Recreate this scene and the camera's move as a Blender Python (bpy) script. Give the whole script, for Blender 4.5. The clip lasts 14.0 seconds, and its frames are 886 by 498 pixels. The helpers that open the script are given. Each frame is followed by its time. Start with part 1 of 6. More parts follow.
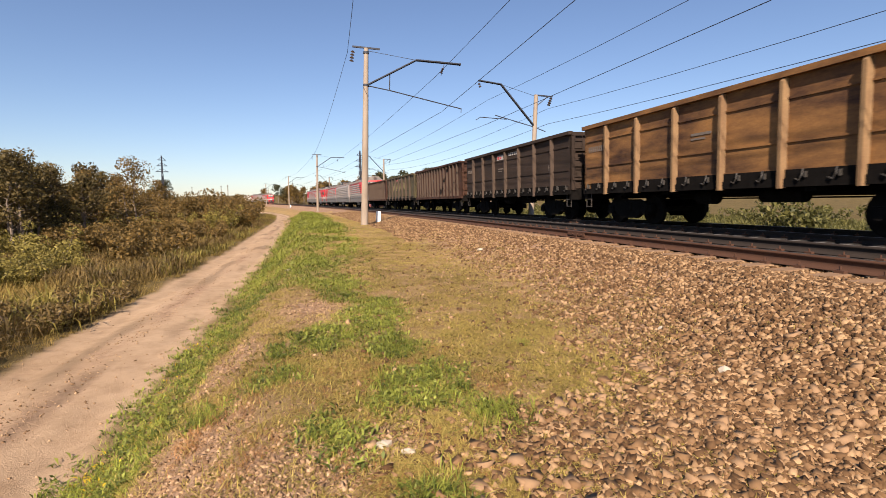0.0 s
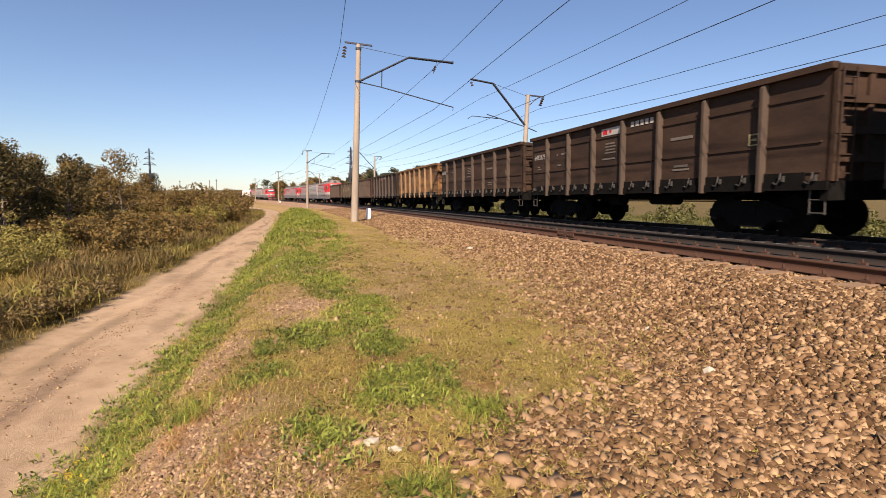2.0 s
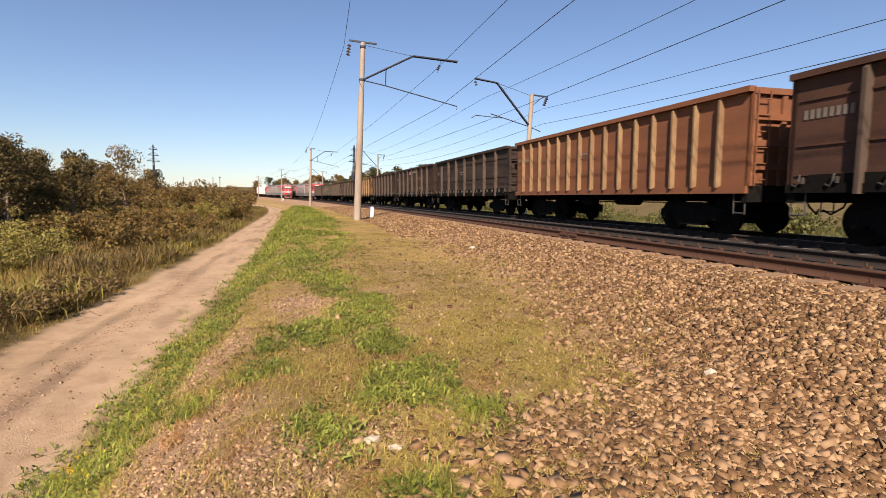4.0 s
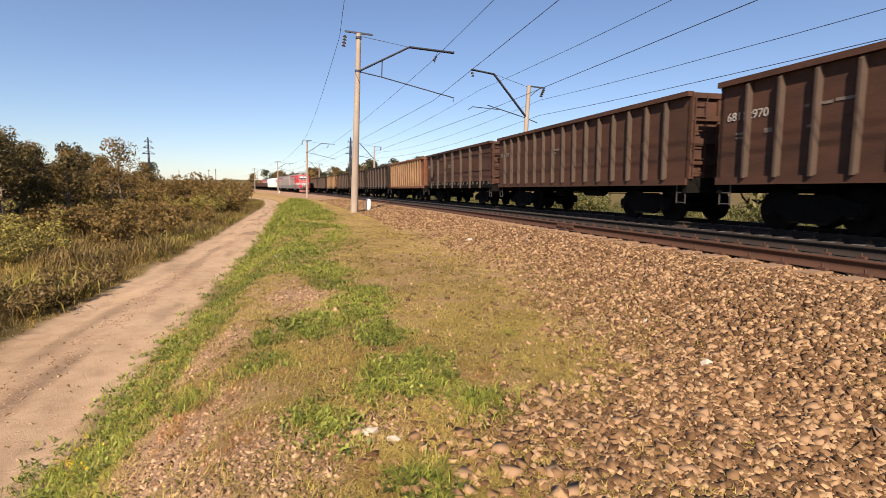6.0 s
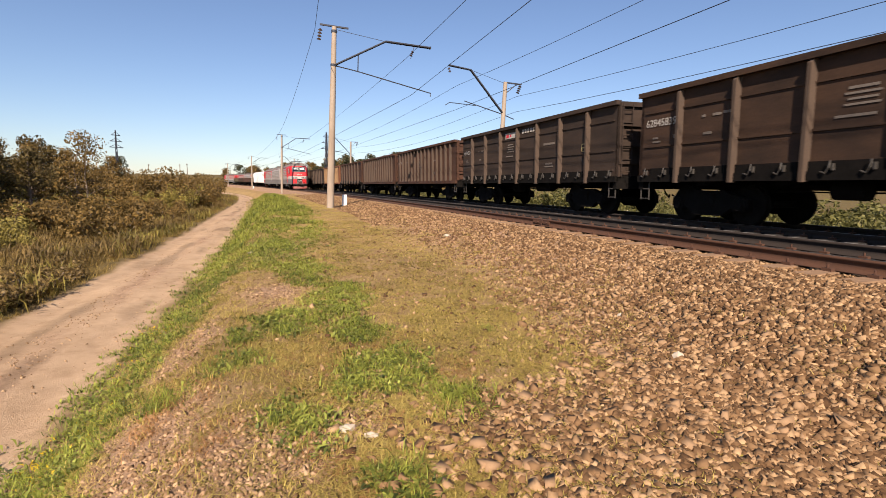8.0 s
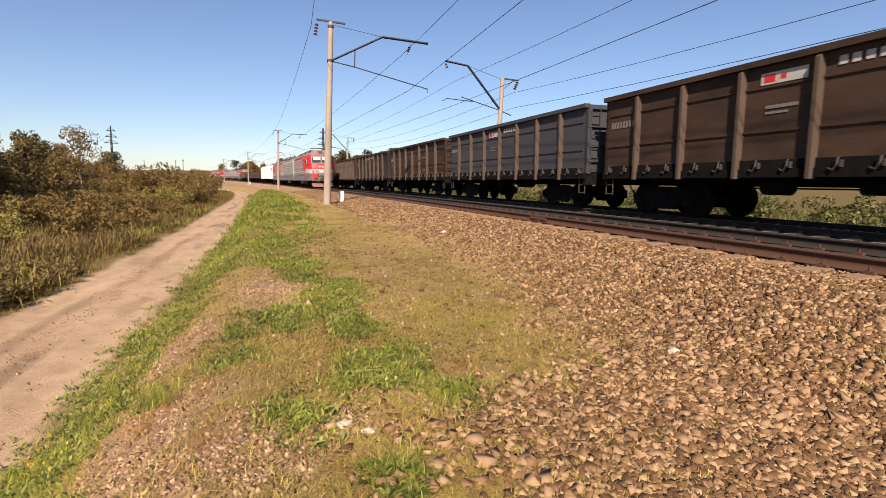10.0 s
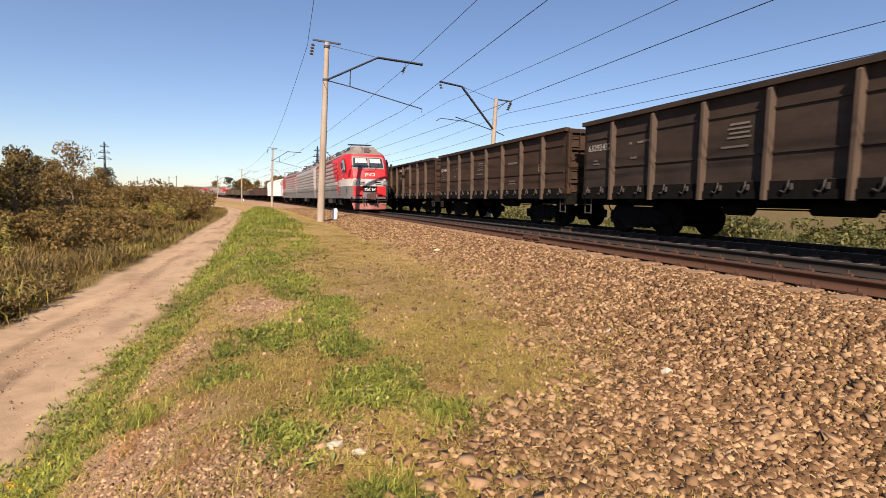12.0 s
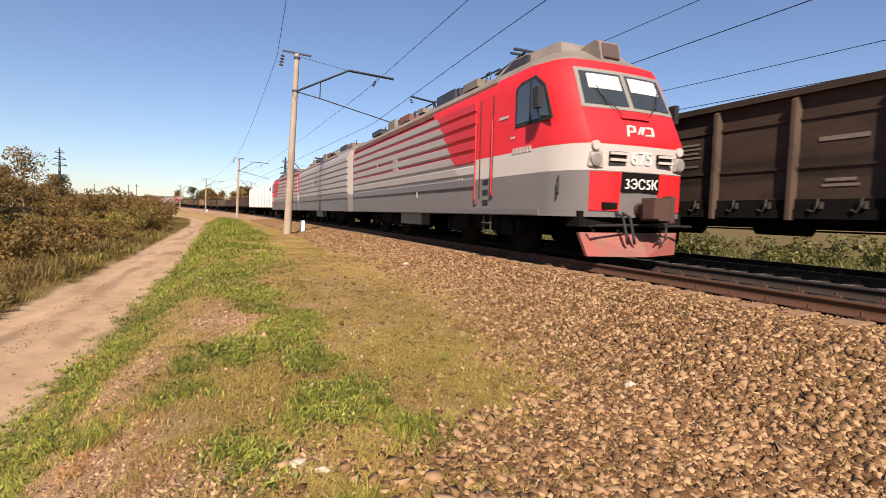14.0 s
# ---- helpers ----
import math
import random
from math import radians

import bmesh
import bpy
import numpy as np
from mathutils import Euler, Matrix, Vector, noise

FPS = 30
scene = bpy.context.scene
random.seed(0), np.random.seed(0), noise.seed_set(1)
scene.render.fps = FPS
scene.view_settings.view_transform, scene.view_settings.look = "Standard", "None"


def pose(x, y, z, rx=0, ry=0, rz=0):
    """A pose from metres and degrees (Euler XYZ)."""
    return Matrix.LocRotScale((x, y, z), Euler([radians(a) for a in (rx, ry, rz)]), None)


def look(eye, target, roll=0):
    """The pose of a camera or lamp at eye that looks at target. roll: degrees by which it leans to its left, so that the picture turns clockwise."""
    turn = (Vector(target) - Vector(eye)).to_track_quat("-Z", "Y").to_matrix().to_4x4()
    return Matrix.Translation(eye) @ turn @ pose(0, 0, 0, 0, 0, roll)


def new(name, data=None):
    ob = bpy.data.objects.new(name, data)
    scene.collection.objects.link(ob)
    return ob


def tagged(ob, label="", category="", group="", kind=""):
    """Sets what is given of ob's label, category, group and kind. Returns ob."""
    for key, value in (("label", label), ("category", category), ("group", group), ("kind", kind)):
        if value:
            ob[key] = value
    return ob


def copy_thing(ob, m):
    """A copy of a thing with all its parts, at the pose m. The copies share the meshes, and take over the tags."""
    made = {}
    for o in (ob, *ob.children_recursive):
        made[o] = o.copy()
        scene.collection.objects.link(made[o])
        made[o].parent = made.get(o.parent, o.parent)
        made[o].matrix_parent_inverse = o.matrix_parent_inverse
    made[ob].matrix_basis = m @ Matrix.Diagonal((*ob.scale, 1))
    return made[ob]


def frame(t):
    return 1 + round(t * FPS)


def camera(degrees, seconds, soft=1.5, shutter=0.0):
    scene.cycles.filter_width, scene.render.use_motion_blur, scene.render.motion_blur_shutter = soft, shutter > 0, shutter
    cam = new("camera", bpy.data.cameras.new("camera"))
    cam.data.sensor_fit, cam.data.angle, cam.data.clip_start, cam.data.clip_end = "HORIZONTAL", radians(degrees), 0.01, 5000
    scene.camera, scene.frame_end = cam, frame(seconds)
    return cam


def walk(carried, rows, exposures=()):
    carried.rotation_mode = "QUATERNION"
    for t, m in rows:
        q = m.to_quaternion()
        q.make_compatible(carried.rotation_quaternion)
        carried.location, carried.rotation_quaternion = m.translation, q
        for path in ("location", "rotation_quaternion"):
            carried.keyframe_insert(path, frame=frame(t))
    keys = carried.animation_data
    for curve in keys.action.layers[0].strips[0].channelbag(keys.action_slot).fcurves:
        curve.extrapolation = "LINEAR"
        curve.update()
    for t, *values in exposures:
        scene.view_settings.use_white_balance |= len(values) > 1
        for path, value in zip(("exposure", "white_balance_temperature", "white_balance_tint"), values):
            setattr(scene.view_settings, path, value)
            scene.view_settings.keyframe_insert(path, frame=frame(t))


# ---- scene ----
# ---- the camera and its walk ----
FOV = 83.5
EYE = (0.0, 0.0, 0.72)
cam = camera(FOV, 14.0, soft=0.8, shutter=0.1)
# seconds, yaw, pitch, roll
TURNS = [(0.0, -0.61, -5.33, 0.37), (0.5, -1.24, -5.83, 0.00), (1.0, -1.15, -5.89, -0.10), (1.5, -1.15, -5.83, -0.20),
         (2.0, -1.70, -5.53, -0.57), (2.5, -1.68, -5.26, -0.97), (3.0, -1.41, -5.31, -0.99), (4.2, -1.40, -5.70, -1.15),
         (5.5, -1.52, -6.14, -1.29), (6.0, -1.72, -6.54, -0.94), (6.5, -2.12, -6.67, -1.04), (7.0, -2.32, -6.50, -0.91),
         (7.5, -3.04, -6.59, -1.00), (8.0, -4.34, -6.97, -1.11), (9.2, -4.95, -7.35, -1.18), (10.5, -4.55, -7.40, -1.17),
         (11.0, -5.61, -6.44, -1.19), (11.5, -5.39, -5.77, -1.44), (12.0, -5.42, -5.26, -1.65), (12.5, -6.64, -5.31, -2.03),
         (13.0, -7.05, -4.74, -2.02), (13.5, -7.30, -4.37, -2.43), (14.0, -8.97, -3.53, -2.53)]
walk(cam, [(t, pose(*EYE, 90 + p, r, y)) for t, y, p, r in TURNS], exposures=[(0.0, 0.99, 6500, 19), (14.0, 0.99, 6500, 19)])

# ---- sky and sun ----
SUN_HEADING, SUN_HEIGHT = 10.0, 38.0     # the light travels towards this many degrees right of +y
world = bpy.data.worlds.new("sky")
scene.world = world
world.use_nodes = True
wn, wl = world.node_tree.nodes, world.node_tree.links
sky = wn.new("ShaderNodeTexSky")
sky.sky_type, sky.sun_disc = "NISHITA", False
sky.sun_elevation, sky.sun_rotation = radians(SUN_HEIGHT), radians(180 + SUN_HEADING)
sky.air_density, sky.dust_density, sky.ozone_density = 1.0, 0.3, 3.5
wl.new(sky.outputs["Color"], wn["Background"].inputs["Color"])
wn["Background"].inputs["Strength"].default_value = 0.064
sun = new("sun", bpy.data.lights.new("sun", "SUN"))
sun.data.energy, sun.data.angle, sun.data.color = 5.0, radians(0.5), (1.0, 0.87, 0.68)
far = Vector((math.sin(radians(SUN_HEADING)), math.cos(radians(SUN_HEADING)), -math.tan(radians(SUN_HEIGHT))))
sun.matrix_world = look(Vector((0, 0, 40)) - far * 40, (0, 0, 40))

# ---- the line of the railway: s metres along, lat metres to the right ----
HEADING, BEND, NEAR_LINE, FAR_LINE, CANT = 13.87, 0.000912, 7.344, 11.48, 1.4


def rise(s):
    return 1.8e-5 * max(s - 40, 0) ** 2


def rail(s, lat, z=0.0):
    """A point s metres along the railway, lat metres to the right of the camera's line, z over the rails."""
    a = radians(HEADING)
    b = a + BEND * min(max(s, -150), 900)
    over = s - min(max(s, -150), 900)
    x = (math.cos(b) - math.cos(a)) / BEND + 9.0 * math.cos(a) + (lat - 9.0) * math.cos(b) - over * math.sin(b)
    y = (math.sin(b) - math.sin(a)) / BEND + 9.0 * math.sin(a) + (lat - 9.0) * math.sin(b) + over * math.cos(b)
    return Vector((x, y, z + rise(min(s, 420))))


def yaw_at(s):
    return HEADING + math.degrees(BEND * min(max(s, -150), 900))


def on_line(s, lat, z=0.0, cant=CANT):
    p = rail(s, lat, z)
    return pose(p.x, p.y, p.z, math.degrees(math.atan(3.6e-5 * max(min(s, 420) - 40, 0))), -cant, yaw_at(s))


# ---- materials ----
def material(name, base, rough=0.8, metal=0.0, vary=0.25, scale=3.0, second=None, grain=40.0, bump=0.15, spec=0.4, mapped=(1, 1, 1), amount=0.5):
    """A worn surface: base colour broken up by large stains (towards second) and fine grain, with relief."""
    m = bpy.data.materials.new(name)
    m.use_nodes = True
    n, l = m.node_tree.nodes, m.node_tree.links
    b = n["Principled BSDF"]
    b.inputs["Roughness"].default_value, b.inputs["Metallic"].default_value = rough, metal
    b.inputs["Specular IOR Level"].default_value = spec
    co, mp = n.new("ShaderNodeTexCoord"), n.new("ShaderNodeMapping")
    mp.inputs["Scale"].default_value = mapped
    l.new(co.outputs["Object"], mp.inputs["Vector"])
    big, fine = n.new("ShaderNodeTexNoise"), n.new("ShaderNodeTexNoise")
    big.inputs["Scale"].default_value, big.inputs["Detail"].default_value, big.inputs["Roughness"].default_value = scale, 6.0, 0.65
    fine.inputs["Scale"].default_value, fine.inputs["Detail"].default_value = grain, 4.0
    l.new(mp.outputs[0], big.inputs["Vector"])
    l.new(co.outputs["Object"], fine.inputs["Vector"])
    ramp = n.new("ShaderNodeValToRGB")
    ramp.color_ramp.elements[0].position, ramp.color_ramp.elements[1].position = 0.5 - 0.22 * (0.4 + amount), 0.5 + 0.3 * (1.2 - amount)
    sec = second or tuple(c * (1 - vary) for c in base)
    ramp.color_ramp.elements[0].color, ramp.color_ramp.elements[1].color = (*sec, 1), (*base, 1)
    l.new(big.outputs["Fac"], ramp.inputs["Fac"])
    hue = n.new("ShaderNodeHueSaturation")
    rng = n.new("ShaderNodeMapRange")
    rng.inputs["To Min"].default_value, rng.inputs["To Max"].default_value = 1 - vary, 1 + vary
    l.new(fine.outputs["Fac"], rng.inputs["Value"])
    l.new(rng.outputs[0], hue.inputs["Value"])
    l.new(ramp.outputs["Color"], hue.inputs["Color"])
    l.new(hue.outputs["Color"], b.inputs["Base Color"])
    if bump:
        bp = n.new("ShaderNodeBump")
        bp.inputs["Strength"].default_value, bp.inputs["Distance"].default_value = bump, 0.02
        l.new(fine.outputs["Fac"], bp.inputs["Height"])
        l.new(bp.outputs["Normal"], b.inputs["Normal"])
    return m


def leafy(name, base, second, rough=0.6, island=True, through_light=0.25):
    """Leaves and blades: each island its own shade between two colours."""
    m = bpy.data.materials.new(name)
    m.use_nodes = True
    n, l = m.node_tree.nodes, m.node_tree.links
    b = n["Principled BSDF"]
    b.inputs["Roughness"].default_value, b.inputs["Specular IOR Level"].default_value = rough, 0.25
    geo, ramp = n.new("ShaderNodeNewGeometry"), n.new("ShaderNodeValToRGB")
    co, ns, mix = n.new("ShaderNodeTexCoord"), n.new("ShaderNodeTexNoise"), n.new("ShaderNodeMath")
    ns.inputs["Scale"].default_value, ns.inputs["Detail"].default_value = 0.55, 3.0
    l.new(co.outputs["Object"], ns.inputs["Vector"])
    mix.operation = "MULTIPLY_ADD"
    l.new(ns.outputs["Fac"], mix.inputs[0])
    mix.inputs[1].default_value = 1.2
    sub = n.new("ShaderNodeMath")
    sub.operation = "MULTIPLY_ADD"
    l.new(geo.outputs["Random Per Island"], sub.inputs[0])
    sub.inputs[1].default_value, sub.inputs[2].default_value = 0.7, -0.45
    l.new(sub.outputs[0], mix.inputs[2])
    l.new(mix.outputs[0], ramp.inputs["Fac"])
    ramp.color_ramp.elements[0].color, ramp.color_ramp.elements[1].color = (*second, 1), (*base, 1)
    ramp.color_ramp.elements[0].position, ramp.color_ramp.elements[1].position = 0.15, 0.85
    l.new(ramp.outputs["Color"], b.inputs["Base Color"])
    tr, add = n.new("ShaderNodeBsdfTranslucent"), n.new("ShaderNodeMixShader")
    l.new(ramp.outputs["Color"], tr.inputs["Color"])
    add.inputs["Fac"].default_value = through_light
    l.new(b.outputs[0], add.inputs[1])
    l.new(tr.outputs[0], add.inputs[2])
    l.new(add.outputs[0], n["Material Output"].inputs["Surface"])
    return m


def pebbly(name, a, b2, c, rough=0.9):
    """Broken stone: each stone its own shade."""
    m = bpy.data.materials.new(name)
    m.use_nodes = True
    n, l = m.node_tree.nodes, m.node_tree.links
    b = n["Principled BSDF"]
    b.inputs["Roughness"].default_value, b.inputs["Specular IOR Level"].default_value = rough, 0.2
    geo, ramp = n.new("ShaderNodeNewGeometry"), n.new("ShaderNodeValToRGB")
    ramp.color_ramp.elements[0].color, ramp.color_ramp.elements[1].color = (*a, 1), (*c, 1)
    mid = ramp.color_ramp.elements.new(0.55)
    mid.color = (*b2, 1)
    l.new(geo.outputs["Random Per Island"], ramp.inputs["Fac"])
    co, ns, hue, rng = n.new("ShaderNodeTexCoord"), n.new("ShaderNodeTexNoise"), n.new("ShaderNodeHueSaturation"), n.new("ShaderNodeMapRange")
    ns.inputs["Scale"].default_value, ns.inputs["Detail"].default_value = 60.0, 4.0
    l.new(co.outputs["Object"], ns.inputs["Vector"])
    rng.inputs["To Min"].default_value, rng.inputs["To Max"].default_value = 0.7, 1.3
    l.new(ns.outputs["Fac"], rng.inputs["Value"])
    l.new(rng.outputs[0], hue.inputs["Value"])
    l.new(ramp.outputs["Color"], hue.inputs["Color"])
    l.new(hue.outputs["Color"], b.inputs["Base Color"])
    return m


RUST_DARK = material("dark brown wagon paint", (0.06, 0.033, 0.02), 0.75, vary=0.25, scale=1.1, second=(0.026, 0.016, 0.011), grain=25, mapped=(1, 0.7, 2.0), bump=0.1, spec=0.2)
RUST_GREY = material("grey brown wagon paint", (0.05, 0.033, 0.024), 0.75, vary=0.25, scale=1.1, second=(0.024, 0.017, 0.013), grain=25, mapped=(1, 0.7, 2.0), bump=0.1, spec=0.2)
RUST_RED = material("red brown wagon paint", (0.082, 0.038, 0.024), 0.75, vary=0.25, scale=1.1, second=(0.045, 0.024, 0.016), grain=25, mapped=(1, 0.7, 2.0), bump=0.1, spec=0.2)
OCHRE = material("ochre rusted wagon paint", (0.34, 0.165, 0.05), 0.8, vary=0.3, scale=0.9, second=(0.05, 0.022, 0.011), grain=25, mapped=(1, 0.55, 1.8), bump=0.12, amount=0.25)
ORANGE = material("orange wagon paint", (0.2, 0.075, 0.03), 0.8, vary=0.2, scale=0.8, second=(0.12, 0.045, 0.02), grain=25, mapped=(1, 0.5, 2.0))
OLIVE = material("olive wagon paint", (0.1, 0.08, 0.035), 0.8, vary=0.2, scale=0.8, second=(0.05, 0.04, 0.025), grain=25)
GREEN = material("green wagon paint", (0.04, 0.1, 0.03), 0.75, vary=0.2, scale=1.0, grain=25)
BLUE_GREY = material("blue grey wagon paint", (0.037, 0.035, 0.039), 0.75, vary=0.2, scale=0.9, second=(0.035, 0.035, 0.04), grain=25)
RIB_WORN = material("worn rib edge", (0.072, 0.046, 0.03), 0.8, vary=0.25, scale=1.6, second=(0.05, 0.033, 0.023), grain=30, mapped=(1, 1, 0.6), amount=0.45)
RIB_OCHRE = material("worn ochre rib", (0.27, 0.17, 0.08), 0.8, vary=0.25, scale=1.6, second=(0.13, 0.07, 0.035), grain=30, mapped=(1, 1, 0.6))
# Grimy gear, blackened further for the shade under the vehicles.
UNDER = material("dark running gear, shade painted in", (0.01, 0.0085, 0.0075), 0.95, vary=0.3, scale=4.0, second=(0.005, 0.0045, 0.004), grain=40, spec=0.08)
CLIP = material("galvanised hatch lever", (0.065, 0.058, 0.05), 0.6, metal=0.2, vary=0.3, scale=8, grain=60)
COAL = material("coal", (0.015, 0.015, 0.016), 0.7, vary=0.4, scale=5, grain=12, bump=0.8)
WHITE_MARK = material("white stencil paint", (0.42, 0.39, 0.35), 0.8, vary=0.25, scale=6, grain=50, bump=0)
FADED_MARK = material("faded stencil paint", (0.17, 0.14, 0.115), 0.8, vary=0.35, scale=9, grain=60, bump=0)
YELLOW_MARK = material("yellow stencil paint", (0.3, 0.25, 0.12), 0.8, vary=0.25, scale=6, grain=50, bump=0)
RED = material("signal red coach paint", (0.45, 0.012, 0.016), 0.48, vary=0.06, scale=1.2, second=(0.5, 0.016, 0.02), grain=14, bump=0.02, spec=0.5)
PALE_GREY = material("pale grey coach paint", (0.3, 0.265, 0.245), 0.42, vary=0.08, scale=1.3, second=(0.28, 0.24, 0.22), grain=14, bump=0.03, mapped=(1, 0.6, 2.5))
MID_GREY = material("mid grey coach paint", (0.135, 0.125, 0.122), 0.42, vary=0.08, scale=1.3, second=(0.12, 0.11, 0.11), grain=14, bump=0.03)
LIGHT_BAND = material("light band coach paint", (0.4, 0.37, 0.345), 0.4, vary=0.06, scale=1.3, grain=14, bump=0.02)
ROOF_GREY = material("dusty roof paint", (0.2, 0.175, 0.15), 0.7, vary=0.2, scale=1.5, second=(0.13, 0.105, 0.09), grain=20)
RUSTY_ROOF = material("rust stained roof rim", (0.2, 0.07, 0.055), 0.7, vary=0.2, scale=1.5, second=(0.1, 0.05, 0.04), grain=20)
WINDOW_RUBBER = material("black window seal", (0.02, 0.02, 0.02), 0.6, vary=0.2, grain=30, bump=0)
CREAM = material("cream sun blind", (0.62, 0.58, 0.5), 0.7, vary=0.08, grain=30, bump=0)
PLOUGH_RED = material("dusty red plough paint", (0.3, 0.06, 0.05), 0.7, vary=0.25, scale=2.5, second=(0.16, 0.1, 0.08), grain=30)
WHITE_BODY = material("white van body paint", (0.72, 0.71, 0.68), 0.5, vary=0.06, scale=1.2, second=(0.6, 0.57, 0.52), grain=14, bump=0.04)
CONCRETE = material("weathered concrete", (0.34, 0.28, 0.22), 0.9, vary=0.18, scale=1.5, second=(0.22, 0.17, 0.125), grain=35, mapped=(1, 1, 0.25), bump=0.2)
GALV = material("dark galvanised steel", (0.045, 0.05, 0.065), 0.55, metal=0.3, vary=0.2, scale=6, grain=40, bump=0.05)
WIRE = material("weathered copper wire", (0.03, 0.032, 0.045), 0.6, metal=0.3, vary=0.1, grain=20, bump=0)
PORCELAIN = material("brown glazed porcelain", (0.04, 0.025, 0.02), 0.25, vary=0.1, grain=20, bump=0)
POST_WHITE = material("whitewashed concrete", (0.75, 0.74, 0.72), 0.8, vary=0.08, scale=5, grain=35)
RAIL_RUST = material("rusted rail steel", (0.078, 0.033, 0.016), 0.9, metal=0.0, vary=0.25, scale=4, second=(0.06, 0.027, 0.016), grain=60)
RAIL_DARK = material("dark rail steel", (0.028, 0.019, 0.014), 0.9, vary=0.25, scale=4, grain=60)
RAIL_HEAD = material("dulled rail steel", (0.1, 0.085, 0.075), 0.5, metal=0.6, vary=0.12, scale=5, grain=60, bump=0.03, mapped=(1, 0.05, 1))
def sleeper_material(name, base, second, edge):
    """Concrete blackened inward of edge (metres along the sleeper): oil and coal dust, and under the wagons painted
    shade.
    """
    m = material(name, base, 0.92, vary=0.2, scale=4, second=second, grain=50, bump=0.3)
    n, l = m.node_tree.nodes, m.node_tree.links
    b = n["Principled BSDF"]
    clean = b.inputs["Base Color"].links[0].from_socket
    co, sep, rng, mix = n.new("ShaderNodeTexCoord"), n.new("ShaderNodeSeparateXYZ"), n.new("ShaderNodeMapRange"), n.new("ShaderNodeMix")
    l.new(co.outputs["Object"], sep.inputs[0])
    rng.inputs["From Min"].default_value, rng.inputs["From Max"].default_value = edge - 0.06, edge + 0.06
    l.new(sep.outputs["X"], rng.inputs["Value"])
    mix.data_type = "RGBA"
    mix.inputs["B"].default_value = (0.016, 0.013, 0.011, 1)
    l.new(rng.outputs[0], mix.inputs["Factor"]), l.new(clean, mix.inputs["A"]), l.new(mix.outputs["Result"], b.inputs["Base Color"])
    return m


SLEEPER = sleeper_material("dusty concrete sleeper, oiled between the rails", (0.25, 0.155, 0.085), (0.16, 0.095, 0.055), -0.83)
# Pale ends stand for sun on the concrete, the black for wagon shade.
SLEEPER_SHADED = sleeper_material("oily sleeper with painted shade and sunlit ends", (0.42, 0.4, 0.38), (0.26, 0.24, 0.22), -1.2)
STONE = pebbly("pink brown broken stone", (0.068, 0.035, 0.015), (0.162, 0.092, 0.044), (0.36, 0.235, 0.127))
STONE_GREY = pebbly("grey brown broken stone", (0.12, 0.07, 0.036), (0.25, 0.155, 0.085), (0.42, 0.285, 0.165))
# Coal stain plus the shade under the wagons, both put into the colour.
STONE_DARK = pebbly("broken stone blackened for coal and shade", (0.006, 0.0055, 0.005), (0.012, 0.0105, 0.009), (0.026, 0.021, 0.017))
PALE_STONE = material("pale limestone lump", (0.46, 0.39, 0.3), 0.9, vary=0.15, scale=9, grain=60)
GRASS_GREEN = leafy("green weed blade", (0.34, 0.36, 0.055), (0.085, 0.11, 0.016))
GRASS_DEEP = leafy("deep green weed leaf", (0.3, 0.32, 0.06), (0.065, 0.085, 0.016))
FAR_HERB = leafy("yellow green herb leaf", (0.17, 0.155, 0.045), (0.055, 0.058, 0.018))
GRASS_DRY = leafy("dry yellow grass blade", (0.5, 0.385, 0.11), (0.22, 0.165, 0.042))
GRASS_RUST = leafy("withered rust brown grass blade", (0.46, 0.24, 0.09), (0.2, 0.1, 0.04))
GRASS_MEADOW = leafy("meadow grass blade", (0.37, 0.26, 0.07), (0.16, 0.11, 0.03))
WEED_BROWN = leafy("withered weed stalk", (0.24, 0.16, 0.055), (0.09, 0.062, 0.022))
BUSH_LEAF = leafy("bush leaf", (0.3, 0.245, 0.055), (0.1, 0.08, 0.02))
TREE_LEAF = leafy("tree leaf", (0.14, 0.1, 0.03), (0.045, 0.036, 0.013))
AUTUMN_LEAF = leafy("autumn tree leaf", (0.21, 0.13, 0.035), (0.08, 0.055, 0.017))
PINE_LEAF = leafy("far tree leaf", (0.075, 0.075, 0.035), (0.04, 0.042, 0.02))
FLOWER = leafy("yellow flower head", (0.7, 0.5, 0.03), (0.5, 0.33, 0.02))
BARK = material("pale birch bark", (0.24, 0.19, 0.14), 0.9, vary=0.25, scale=3, second=(0.11, 0.08, 0.06), grain=20, mapped=(1, 1, 0.3))
HOUSE_WALL = material("pale house plaster", (0.6, 0.55, 0.48), 0.9, vary=0.1, scale=1, grain=10)
HOUSE_ROOF = material("grey sheet roof", (0.3, 0.28, 0.27), 0.8, vary=0.15, scale=1, grain=10)


# ---- mesh helpers ----
def box(bm, cx, cy, cz, sx, sy, sz, m=None):
    vs = [bm.verts.new((cx + dx * sx / 2, cy + dy * sy / 2, cz + dz * sz / 2)) for dx in (-1, 1) for dy in (-1, 1) for dz in (-1, 1)]
    for f in ((0, 1, 3, 2), (4, 6, 7, 5), (0, 4, 5, 1), (2, 3, 7, 6), (0, 2, 6, 4), (1, 5, 7, 3)):
        bm.faces.new([vs[i] for i in f])
    if m is not None:
        bmesh.ops.transform(bm, matrix=m, verts=vs)
    return vs


